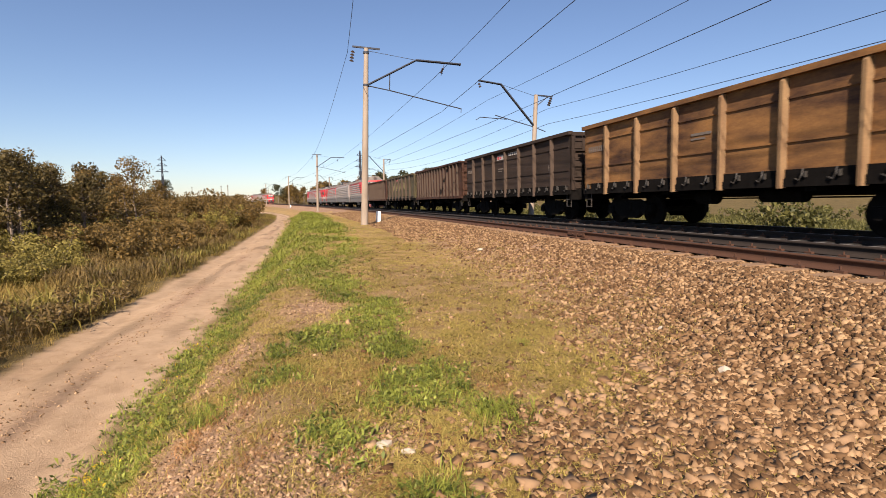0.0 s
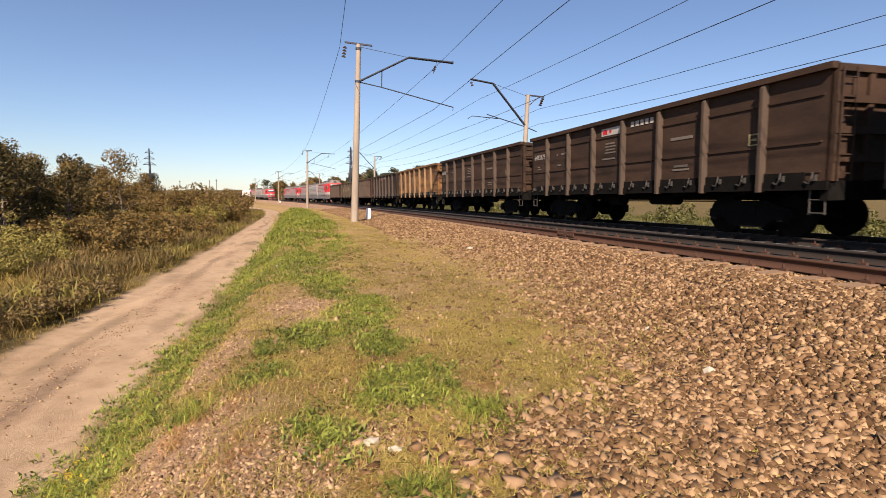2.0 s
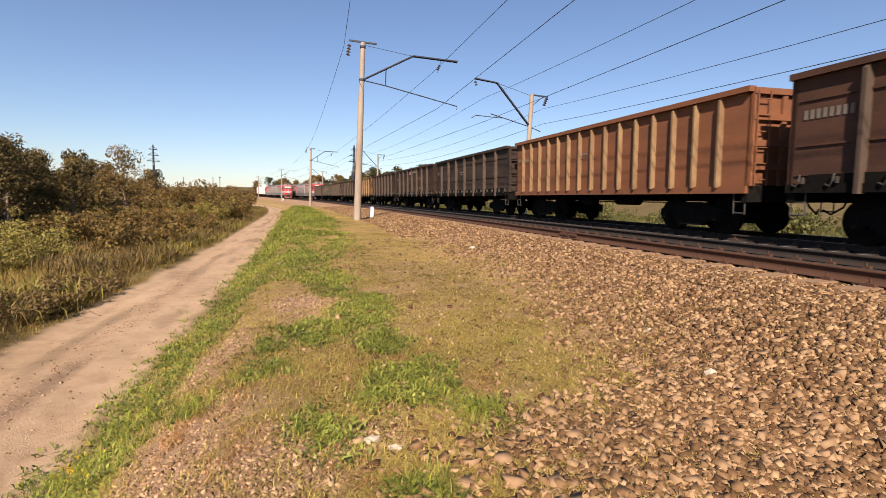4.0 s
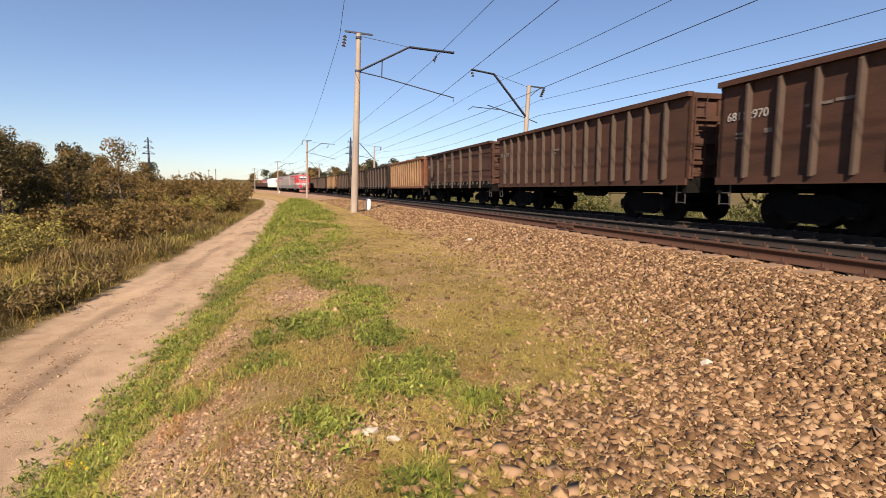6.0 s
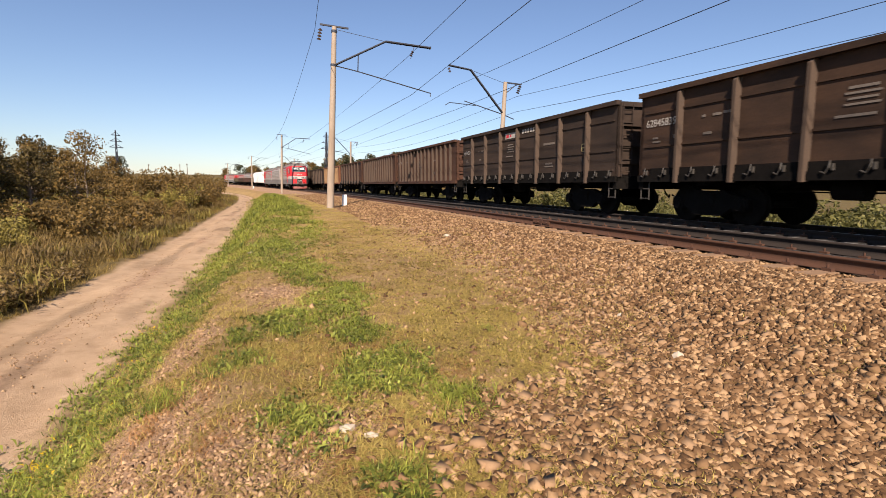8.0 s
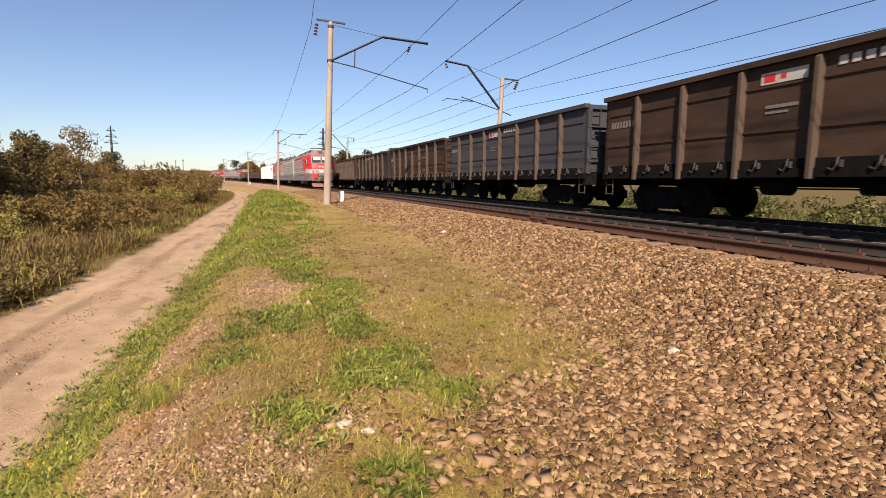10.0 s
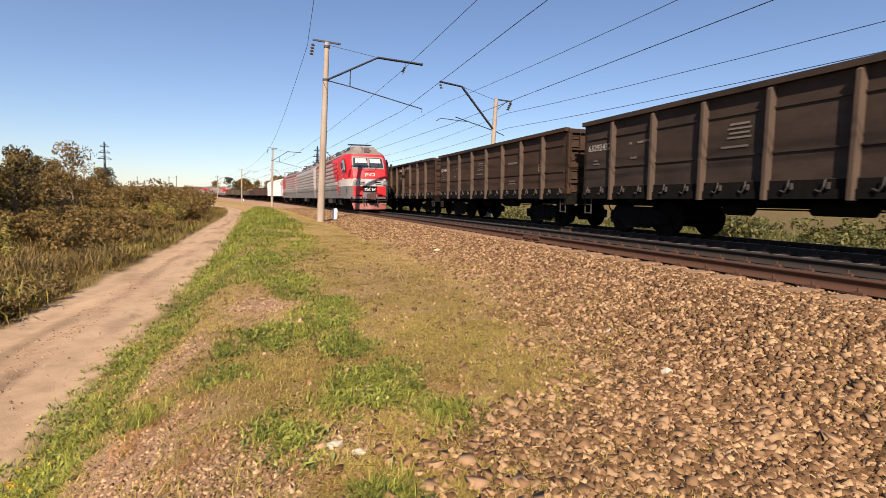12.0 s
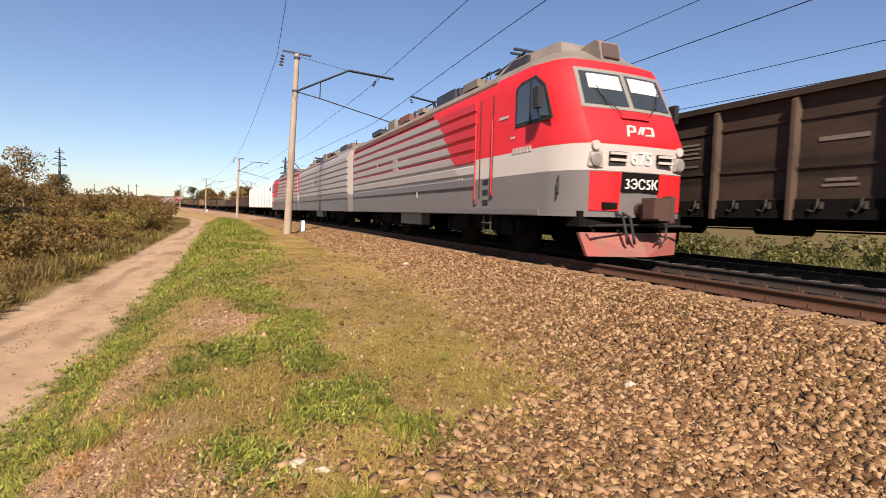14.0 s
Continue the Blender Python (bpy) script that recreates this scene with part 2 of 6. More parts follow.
def rod(bm, a, b, r, n=8, r2=None):
    """A round bar from a to b."""
    a, b = Vector(a), Vector(b)
    q = (b - a).to_track_quat("Z", "Y")
    rings = []
    for p, rad in ((a, r), (b, r if r2 is None else r2)):
        rings.append([bm.verts.new(p + q @ Vector((rad * math.cos(2 * math.pi * i / n), rad * math.sin(2 * math.pi * i / n), 0))) for i in range(n)])
    for i in range(n):
        bm.faces.new((rings[0][i], rings[0][(i + 1) % n], rings[1][(i + 1) % n], rings[1][i]))
    bm.faces.new(rings[0][::-1])
    bm.faces.new(rings[1])


def tube(bm, pts, r, n=6):
    """A bent round bar through pts, in one piece."""
    pts = [Vector(p) for p in pts]
    rings = []
    for i, p in enumerate(pts):
        d = (pts[min(i + 1, len(pts) - 1)] - pts[max(i - 1, 0)]).normalized()
        u = d.cross(Vector((0.13, 0.21, 0.97)) if abs(d.z) < 0.9 else Vector((1, 0.1, 0))).normalized()
        v = d.cross(u)
        rings.append([bm.verts.new(p + (u * math.cos(2 * math.pi * k / n) + v * math.sin(2 * math.pi * k / n)) * r) for k in range(n)])
    for a, b in zip(rings, rings[1:]):
        for k in range(n):
            bm.faces.new((a[k], a[(k + 1) % n], b[(k + 1) % n], b[k]))
    bm.faces.new(rings[0][::-1])
    bm.faces.new(rings[-1])


def prism(bm, outline, x0, x1):
    """A (y, z) outline swept along x."""
    a, b = [bm.verts.new((x0, y, z)) for y, z in outline], [bm.verts.new((x1, y, z)) for y, z in outline]
    bm.faces.new(a), bm.faces.new(b[::-1])
    for i in range(len(a)):
        j = (i + 1) % len(a)
        bm.faces.new((a[j], a[i], b[i], b[j]))


def finish(bm, name, mat, smooth=0.0, bevel=0.0):
    if bevel:
        bmesh.ops.bevel(bm, geom=[e for e in bm.edges if len(e.link_faces) == 2 and e.calc_face_angle() > 0.6], offset=bevel, segments=1, affect="EDGES")
    bmesh.ops.recalc_face_normals(bm, faces=bm.faces[:])
    me = bpy.data.meshes.new(name)
    bm.to_mesh(me)
    bm.free()
    me.materials.append(mat)
    if smooth:
        me.shade_smooth() if smooth >= 3 else me.set_sharp_from_angle(angle=smooth)
    return me


def part(name, bm, mat, parent, label="", bevel=0.0, m=None, smooth=0.0):
    """Links a bmesh (or a ready mesh) as one mesh object under a thing or a part."""
    me = bm if isinstance(bm, bpy.types.Mesh) else finish(bm, name, mat, smooth, bevel)
    ob = new(name, me)
    ob.parent = parent
    if m is not None:
        ob.matrix_basis = m
    if label:
        ob["label"] = label
    return ob


def mesh_of(name, verts, faces, mat, smooth=False):
    """A mesh from arrays of corners and of triangles or quads."""
    verts, faces = np.asarray(verts, np.float32), np.asarray(faces, np.int32)
    me = bpy.data.meshes.new(name)
    me.vertices.add(len(verts))
    me.vertices.foreach_set("co", verts.ravel())
    k = faces.shape[1]
    me.loops.add(faces.size)
    me.loops.foreach_set("vertex_index", faces.ravel())
    me.polygons.add(len(faces))
    me.polygons.foreach_set("loop_start", np.arange(0, faces.size, k, dtype=np.int32))
    me.polygons.foreach_set("loop_total", np.full(len(faces), k, np.int32))
    if smooth:
        me.polygons.foreach_set("use_smooth", np.ones(len(faces), bool))
    me.update(calc_edges=True)
    me.materials.append(mat)
    return me


def words(text, size, mat, parent, m, name="lettering", label=""):
    cu = bpy.data.curves.new(name, "FONT")
    cu.body, cu.size, cu.extrude, cu.align_x, cu.align_y = text, size, 0.002, "CENTER", "CENTER"
    ob = bpy.data.objects.new(name, cu)
    scene.collection.objects.link(ob)
    bpy.context.view_layer.update()
    me = bpy.data.meshes.new_from_object(ob)
    bpy.data.objects.remove(ob)
    me.materials.clear()
    me.materials.append(mat)
    return part(name, me, mat, parent, label, m=m)


def empty(name, label, category, group="", m=None):
    ob = tagged(new(name), label, category, group)
    if m is not None:
        ob.matrix_basis = m
    return ob


# ---- the ground ----
def ease(a, b, v):
    u = min(max((v - a) / (b - a), 0.0), 1.0)
    return u * u * (3 - 2 * u)


def road_mid(s):
    return -3.12 + 0.37 * ease(8, 30, s) + 1.2 * ease(32, 88, s) - 7.0 * ease(98, 190, s)


def ground_z(s, lat):
    """Height of the ground: meadow, dirt road, verge, ballast shoulder, both tracks, the far slope."""
    mid = road_mid(s)
    bank = -0.92 + 0.42 * ease(4, 24, s)                       # verge top, level with the pole's foot further on
    bank -= 0.55 * ease(60, 110, s)
    z = -1.62
    meadow = -1.7 - 0.5 * ease(mid - 2, mid - 16, lat) + 2.0 * ease(-30, -90, lat) * ease(50, 160, s)
    if lat < mid - 1.2:
        z = meadow + (-1.62 + 1.7) * ease(mid - 2.0, mid - 1.2, lat)
    elif lat > mid + 1.15:
        z = -1.62 + (bank + 1.62) * ease(mid + 1.15, mid + 2.9, lat)
    z += (-0.245 - bank) * ease(3.2, 5.9, lat) if lat > 3.2 else 0.0
    z -= 0.75 * ease(13.6, 16.5, lat)
    z += 6.0 * ease(20, 70, lat) * ease(80, 190, s) + 8.0 * ease(70, 260, lat) * ease(80, 260, s)
    p = rail(s, lat)
    if lat < 5.2 or lat > 14:
        near = 0.45 if abs(lat - mid) < 1.2 else 1.0 + 1.6 * ease(11, 20, s) * (1 - ease(1.0, 2.4, lat))
        z += near * (0.07 * noise.noise((p.x * 0.55, p.y * 0.55, 0)) + 0.03 * noise.noise((p.x * 2.3, p.y * 2.3, 4)))
    if abs(lat - mid) < 1.25:                                  # two worn wheel tracks
        z -= 0.04 * (math.exp(-((abs(lat - mid) - 0.68) / 0.22) ** 2))
    return z


def ground_at(s, lat):
    p = rail(s, lat)
    return Vector((p.x, p.y, p.z + ground_z(s, lat)))


GREEN_SPOTS = [(3.6, -1.5, 0.7, 0.45), (4.7, -0.95, 0.28, 0.3), (4.9, -0.45, 0.4, 0.3), (5.6, -0.43, 0.3, 0.25), (6.2, 0.15, 0.6, 0.5), (6.9, 0.7, 0.9, 0.45), (5.6, 0.85, 0.5, 0.4),
               (9.4, 0.45, 1.5, 0.55), (8.4, -1.5, 1.6, 0.6), (12.2, -0.2, 2.6, 0.9), (2.55, 0.6, 0.28, 0.2), (3.35, 1.25, 0.32, 0.2), (4.3, 0.9, 0.6, 0.45), (3.3, 0.1, 0.5, 0.5), (7.6, 0.95, 1.2, 0.4), (11.5, -1.2, 2.0, 0.7)]
BARE_SPOTS = [(7.9, -0.15, 1.1, 0.5), (6.4, -0.95, 1.0, 0.45), (4.0, -0.9, 0.9, 0.5), (3.1, -0.2, 0.6, 0.8), (3.2, 0.4, 0.35, 0.4), (10.5, -0.9, 0.8, 0.3)]


def in_spots(rows, s, lat):
    return max(1 - ease(0.45, 1.25, math.hypot((s - a) / c, (lat - b) / d)) for a, b, c, d in rows)


def bare(s, lat):
    """Where the verge is open gravel."""
    p = rail(s, lat)
    return in_spots(BARE_SPOTS, s + 0.5 * noise.noise((p.x * 2, p.y * 2, 3)), lat + 0.25 * noise.noise((p.x * 2, p.y * 2, 7)))


def green(s, lat):
    """Where fresh green weeds grow: along the road's edge, in patches nearby, and over the whole bank further on."""
    p = rail(s, lat)
    n = noise.noise((p.x * 1.3, p.y * 1.3, 31)) + 0.5 * noise.noise((p.x * 4, p.y * 4, 35))
    s, lat = s + 0.5 * n, lat + 0.2 * n
    edge = math.exp(-((lat - road_mid(s) - 1.55) / 0.42) ** 2)
    bank = ease(9, 17, s) * (1 - ease(0.9, 1.9, abs(lat + 0.25 - 0.012 * s))) * (0.55 + 0.9 * n)
    return max(in_spots(GREEN_SPOTS, s, lat), 0.9 * edge, bank) - 0.8 * bare(s, lat) * (s < 9)


def stony(s, lat):
    """Metres past the edge where the ballast takes over from grass: close to the road's bank nearby, then back beside the track."""
    return lat - 0.85 - 2.2 * ease(2.9, 4.4, s) - 0.6 * ease(5, 8, s)


def ground_material():
    """Earth under everything: meadow soil, dusty road, gravelly verge, ballast and a bed blackened for coal and shade,
    by the masks of the sheet.
    """
    m = bpy.data.materials.new("trackside ground")
    m.use_nodes = True
    n, l = m.node_tree.nodes, m.node_tree.links
    b = n["Principled BSDF"]
    b.inputs["Roughness"].default_value, b.inputs["Specular IOR Level"].default_value = 0.95, 0.1
    co = n.new("ShaderNodeTexCoord")

    def ns(scale, detail=6.0, rough=0.6):
        t = n.new("ShaderNodeTexNoise")
        t.inputs["Scale"].default_value, t.inputs["Detail"].default_value, t.inputs["Roughness"].default_value = scale, detail, rough
        l.new(co.outputs["Object"], t.inputs["Vector"])
        return t.outputs["Fac"]

    def ramp(fac, a, c, lo=0.35, hi=0.65):
        r = n.new("ShaderNodeValToRGB")
        r.color_ramp.elements[0].color, r.color_ramp.elements[1].color = (*a, 1), (*c, 1)
        r.color_ramp.elements[0].position, r.color_ramp.elements[1].position = lo, hi
        l.new(fac, r.inputs["Fac"])
        return r.outputs["Color"]

    def mix(fac, a, c):
        x = n.new("ShaderNodeMix")
        x.data_type = "RGBA"
        l.new(fac, x.inputs["Factor"]), l.new(a, x.inputs["A"]), l.new(c, x.inputs["B"])
        return x.outputs["Result"]

    att = n.new("ShaderNodeVertexColor")
    att.layer_name = "cover"
    sep = n.new("ShaderNodeSeparateColor")
    l.new(att.outputs["Color"], sep.inputs["Color"])
    coarse, mid, fine = ns(0.5), ns(4.0), ns(45.0, 5.0, 0.7)
    stones = n.new("ShaderNodeTexVoronoi")
    stones.inputs["Scale"].default_value = 22.0
    l.new(co.outputs["Object"], stones.inputs["Vector"])
    meadow = mix(mid, ramp(coarse, (0.07, 0.05, 0.02), (0.16, 0.11, 0.045)), ramp(fine, (0.06, 0.05, 0.02), (0.15, 0.11, 0.04)))
    road = mix(fine, ramp(mid, (0.26, 0.17, 0.1), (0.4, 0.275, 0.17), 0.3, 0.6), ramp(coarse, (0.32, 0.22, 0.135), (0.44, 0.32, 0.21)))
    verge = mix(fine, ramp(mid, (0.2, 0.13, 0.06), (0.32, 0.21, 0.1)), ramp(coarse, (0.18, 0.13, 0.05), (0.34, 0.23, 0.1)))
    gravel = mix(fine, ramp(stones.outputs["Color"], (0.13, 0.08, 0.05), (0.42, 0.27, 0.18), 0.1, 0.9), ramp(mid, (0.18, 0.11, 0.07), (0.3, 0.2, 0.13)))
    out = mix(sep.outputs["Red"], meadow, road)
    out = mix(sep.outputs["Green"], out, verge)
    out = mix(sep.outputs["Blue"], out, gravel)
    # Coal dirt and the shade under the trains, painted as one black.
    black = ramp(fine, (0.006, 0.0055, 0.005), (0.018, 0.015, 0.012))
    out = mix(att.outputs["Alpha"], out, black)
    l.new(out, b.inputs["Base Color"])
    bp = n.new("ShaderNodeBump")
    bp.inputs["Strength"].default_value, bp.inputs["Distance"].default_value = 0.6, 0.03
    l.new(fine, bp.inputs["Height"])
    chips = n.new("ShaderNodeTexVoronoi")
    chips.inputs["Scale"].default_value = 42.0
    l.new(co.outputs["Object"], chips.inputs["Vector"])
    rough_mask = n.new("ShaderNodeMath")
    rough_mask.operation = "MULTIPLY"
    l.new(chips.outputs["Distance"], rough_mask.inputs[0])
    l.new(sep.outputs["Blue"], rough_mask.inputs[1])
    bp2 = n.new("ShaderNodeBump")
    bp2.invert = True
    bp2.inputs["Strength"].default_value, bp2.inputs["Distance"].default_value = 0.35, 0.02
    l.new(rough_mask.outputs[0], bp2.inputs["Height"])
    l.new(bp.outputs["Normal"], bp2.inputs["Normal"])
    l.new(bp2.outputs["Normal"], b.inputs["Normal"])
    return m


def build_ground():
    ss = np.concatenate([np.linspace(-60, -2, 20), np.linspace(-1.7, 30, 150), np.linspace(30.6, 120, 110), np.linspace(123, 420, 60), np.geomspace(440, 2600, 16)])
    ls = np.concatenate([-np.geomspace(1500, 30, 18), np.linspace(-28, -8, 24), np.linspace(-7.6, 6.0, 110), np.linspace(6.4, 19, 40), np.geomspace(21, 1500, 26)])
    verts, cover = [], []
    for s in ss:
        for lat in ls:
            verts.append(ground_at(s, lat))
            mid = road_mid(s)
            p = verts[-1]
            wob = 0.16 * noise.noise((p.x * 1.1, p.y * 1.1, 9))
            d = abs(lat - mid + wob)
            road = 1 - ease(0.95, 1.3, d)
            verge = ease(mid + 0.9, mid + 1.5, lat + wob)
            gravel = ease(-0.7, 0.5, stony(s, lat) + 0.8 * wob) * (1 - ease(14.5, 15.5, lat))
            gravel = max(gravel, 0.9 * max(bare(s, lat), 0.45) * verge * (1 - ease(9, 16, s)) * (1 - ease(14, 15, lat)))
            if lat > 15:
                verge = 0
            # Black across both tracks: coal dirt with the trains' shade painted in.
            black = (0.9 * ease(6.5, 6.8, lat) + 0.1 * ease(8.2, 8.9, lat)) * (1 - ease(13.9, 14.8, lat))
            if d < 0.9:                                            # stony crown between the wheel tracks, a dried puddle
                gravel = max(gravel, 0.75 * math.exp(-((lat - mid + wob) / 0.2) ** 2) * ease(-0.25, 0.35, noise.noise((p.x * 0.4, p.y * 0.4, 2))))
                black = max(black, 0.34 * ease(0.05, 0.4, noise.noise((s * 0.33, lat * 2.4, 5))) * (1 - ease(0.5, 0.9, d)), 0.3 * math.exp(-((s - 16.4) / 1.2) ** 2 - ((lat + 3.6) / 0.35) ** 2))
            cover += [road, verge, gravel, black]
    nl = len(ls)
    i, j = np.meshgrid(np.arange(len(ss) - 1), np.arange(nl - 1), indexing="ij")
    a = (i * nl + j).ravel()
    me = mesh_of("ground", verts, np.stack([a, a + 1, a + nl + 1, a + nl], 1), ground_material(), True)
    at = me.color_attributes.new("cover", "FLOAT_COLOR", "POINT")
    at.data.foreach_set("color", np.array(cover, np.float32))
    return tagged(new("ground", me), "trackside earth with dirt road, dry grass and brown ballast", "ground", kind="structure")


build_ground()


# ---- scattered stuff: stones, grass ----
def spots(count, s0, s1, l0, l1, seed, near=True):
    """Random places on the plan, denser towards the low end of s."""
    g = np.random.default_rng(seed)
    u = g.random(count)
    s = s0 * (s1 / s0) ** u if near else s0 + (s1 - s0) * u
    return s, l0 + (l1 - l0) * g.random(count), g


BLOCK = np.array([(-1, -1, -1), (1, -1, -1), (1, 1, -1), (-1, 1, -1), (-1, -1, 1), (1, -1, 1), (1, 1, 1), (-1, 1, 1)]) * 0.68
BLOCK_F = np.array([(0, 2, 1), (0, 3, 2), (4, 5, 6), (4, 6, 7), (0, 1, 5), (0, 5, 4), (1, 2, 6), (1, 6, 5), (2, 3, 7), (2, 7, 6), (3, 0, 4), (3, 4, 7)])


def broken(g):
    """Corners of one angular broken stone."""
    return (BLOCK * (0.55 + 0.7 * g.random((8, 3))) + 0.14 * g.normal(size=(8, 3))) * np.array([1.0, 0.62 + 0.38 * g.random(), 0.5 + 0.4 * g.random()])


def stones(name, label, where, mat, lo, hi, seed, bias=2.0):
    """Angular broken stones lying on the ground, joined."""
    g = np.random.default_rng(seed)
    V, F = [], []
    for k, (s, lat) in enumerate(where):
        p = np.array(ground_at(s, lat))
        r = lo + (hi - lo) * g.random() ** bias
        a, b, c = g.random() * 6.28, (g.random() - 0.5) * 1.5, (g.random() - 0.5) * 1.5
        rx = np.array([[1, 0, 0], [0, math.cos(b), -math.sin(b)], [0, math.sin(b), math.cos(b)]])
        ry = np.array([[math.cos(c), 0, math.sin(c)], [0, 1, 0], [-math.sin(c), 0, math.cos(c)]])
        rz = np.array([[math.cos(a), -math.sin(a), 0], [math.sin(a), math.cos(a), 0], [0, 0, 1]])
        V.append(broken(g) * r @ (rz @ ry @ rx).T + p + (0, 0, r * 0.16))
        F.append(BLOCK_F + 8 * k)
    return tagged(new(name, mesh_of(name, np.concatenate(V), np.concatenate(F), mat)), label, "stones", kind="stuff")


def blades(name, label, where, mat, height, width, per, spread, seed, lean=0.6, leaf=False):
    """Tufts of blades or leaves, joined: every blade is a bent, pointed strip."""
    g = np.random.default_rng(seed)
    V, F = [], []
    k = 0
    for s, lat, size in where:
        p = np.array(ground_at(s, lat)) - (0, 0, 0.01)
        for i in range(per):
            a = g.random() * 6.28
            d = np.array([math.cos(a), math.sin(a), 0])
            side = np.array([-d[1], d[0], 0])
            hgt, wid, ln = height * size * (0.5 + 0.8 * g.random()), width * (0.7 + 0.6 * g.random()) * (0.6 + 0.4 * size), lean * (0.3 + g.random())
            r = spread * size * g.random() ** 0.5
            b = g.random() * 6.28
            o = p + np.array([math.cos(b), math.sin(b), 0]) * r
            mid = o + d * hgt * ln * 0.35 + (0, 0, hgt * 0.6)
            tip = o + d * hgt * ln + (0, 0, hgt * (0.95 - 0.3 * ln))
            if leaf:
                V += [o, mid + side * wid, tip, mid - side * wid]
                F.append((k, k + 1, k + 2, k + 3))
                k += 4
            else:
                V += [o - side * wid * 0.5, o + side * wid * 0.5, mid + side * wid * 0.4, mid - side * wid * 0.4, tip + side * wid * 0.06, tip - side * wid * 0.06]
                F += [(k, k + 1, k + 2, k + 3), (k + 3, k + 2, k + 4, k + 5)]
                k += 6
    return tagged(new(name, mesh_of(name, V, F, mat)), label, "grass", kind="stuff")


def patch(s, lat, seed, scale=0.9):
    p = rail(s, lat)
    return noise.noise((p.x * scale, p.y * scale, seed)) + 0.4 * noise.noise((p.x * 3 * scale, p.y * 3 * scale, seed + 5))


def build_cover():
    s, l, g = spots(82000, 1.3, 17, 0.3, 6.0, 1)
    keep = [(a, b) for a, b in zip(s, l) if g.random() < 0.03 + 0.97 * ease(-0.5, 1.3, stony(a, b) + 0.7 * patch(a, b, 21))]
    bed = stones("ballast", "pink brown broken ballast stones beside the track", keep, STONE, 0.018, 0.05, 2, 1.7)
    lumps = []
    gg, gn = random.Random(77), np.random.default_rng(78)
    for k in range(10):
        lumps.append(mesh_of("stone", broken(gn) * 1.15, BLOCK_F, STONE if k % 3 else STONE_GREY))
    k = 0
    while k < 290:
        a, b = 2.2 + 4.2 * gg.random() ** 1.3, gg.uniform(0.5, 4.6)
        if stony(a, b) < gg.uniform(-0.5, 0.2):
            continue
        p, r = ground_at(a, b), gg.uniform(0.034, 0.06)
        part("stone", lumps[k % 10], STONE, bed, m=pose(p.x, p.y, p.z + r * 0.3, gg.uniform(-25, 25), gg.uniform(-25, 25), gg.uniform(0, 360)) @ Matrix.Scale(r, 4))
        k += 1
    s, l, g = spots(26000, 17, 60, 3.2, 6.1, 3, False)
    stones("ballast", "pink brown broken ballast stones further along the track", list(zip(s, l)), STONE, 0.03, 0.062, 4)
    s, l, g = spots(46000, 2.2, 12, -1.7, 3.6, 5)
    keep = [(a, b) for a, b in zip(s, l) if g.random() < 0.07 + 0.85 * bare(a, b)]
    stones("loose_gravel", "grey brown loose stones in thin grass", keep, STONE_GREY, 0.008, 0.027, 6, 2.6)
    s, l, g = spots(8000, 3, 40, -4.4, -1.6, 7)
    stones("road_grit", "small stones lying on the dirt road", [(a, b) for a, b in zip(s, l) if abs(b - road_mid(a) + 0.1) < 0.3 and patch(a, b, 15, 0.5) > -0.2 or g.random() < 0.12], STONE_GREY, 0.006, 0.022, 8)
    s, l, g = spots(9000, 1.5, 60, 5.6, 6.6, 9)
    stones("ballast", "brown ballast stones packed between the sleeper ends", [(a, b) for a, b in zip(s, l) if b < 5.95 or abs((a + 12) / 0.543 % 1 - 0.5) < 0.27], STONE, 0.022, 0.042, 10)
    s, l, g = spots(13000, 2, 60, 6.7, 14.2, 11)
    stones("coal_stained_ballast", "coal stained ballast under the freight train, blackened further for shade", list(zip(s, l)), STONE_DARK, 0.025, 0.05, 12)
    # green weeds on the verge, dry grass further up, thin tufts in the ballast
    s, l, g = spots(36000, 2.2, 85, -2.3, 2.6, 21)
    fresh = [(a, b, (0.5 + 0.6 * g.random()) * (1 + 1.6 * ease(8, 30, a))) for a, b in zip(s, l) if g.random() < green(a, b)]
    blades("verge_grass", "green grass and weeds on the verge", fresh[::2], GRASS_GREEN, 0.105, 0.0065, 11, 0.1, 22, 1.3)
    blades("verge_weeds", "low broad leaved green weeds on the verge", fresh[1::2], GRASS_DEEP, 0.07, 0.011, 10, 0.1, 24, 1.2, True)
    s, l, g = spots(66000, 1.6, 75, -1.8, 5.0, 25)
    dry = [(a, b, 0.45 + 0.6 * g.random()) for a, b in zip(s, l)
           if g.random() < (1 - 0.95 * ease(-0.2, 1.7, stony(a, b) + 0.7 * patch(a, b, 21))) * (0.4 + 0.6 * ease(-0.4, 0.3, patch(a, b, 51))) * (1 - 0.85 * bare(a, b)) * (1 - 0.7 * min(max(green(a, b), 0), 1))]
    blades("dry_grass", "short dry yellow grass over gravel", dry, GRASS_DRY, 0.06, 0.006, 11, 0.13, 26, 2.3)
    s, l, g = spots(9000, 2.0, 6.5, -1.1, 1.7, 35)
    rusty = [(a, b, 0.5 + 0.6 * g.random()) for a, b in zip(s, l) if g.random() < 0.75 * ease(-0.25, 0.35, patch(a, b, 93)) * (1 - ease(4.2, 6.2, a)) * (1 - min(max(green(a, b), 0), 1))]
    blades("withered_grass", "short withered rust brown grass over gravel", rusty, GRASS_RUST, 0.05, 0.005, 10, 0.11, 36, 2.2)
    s, l, g = spots(9000, 1.6, 20, -1.6, 3.2, 33)
    olive = [(a, b, 0.5 + 0.6 * g.random()) for a, b in zip(s, l) if patch(a, b, 91) > 0.0 and g.random() < 1 - 0.8 * bare(a, b)]
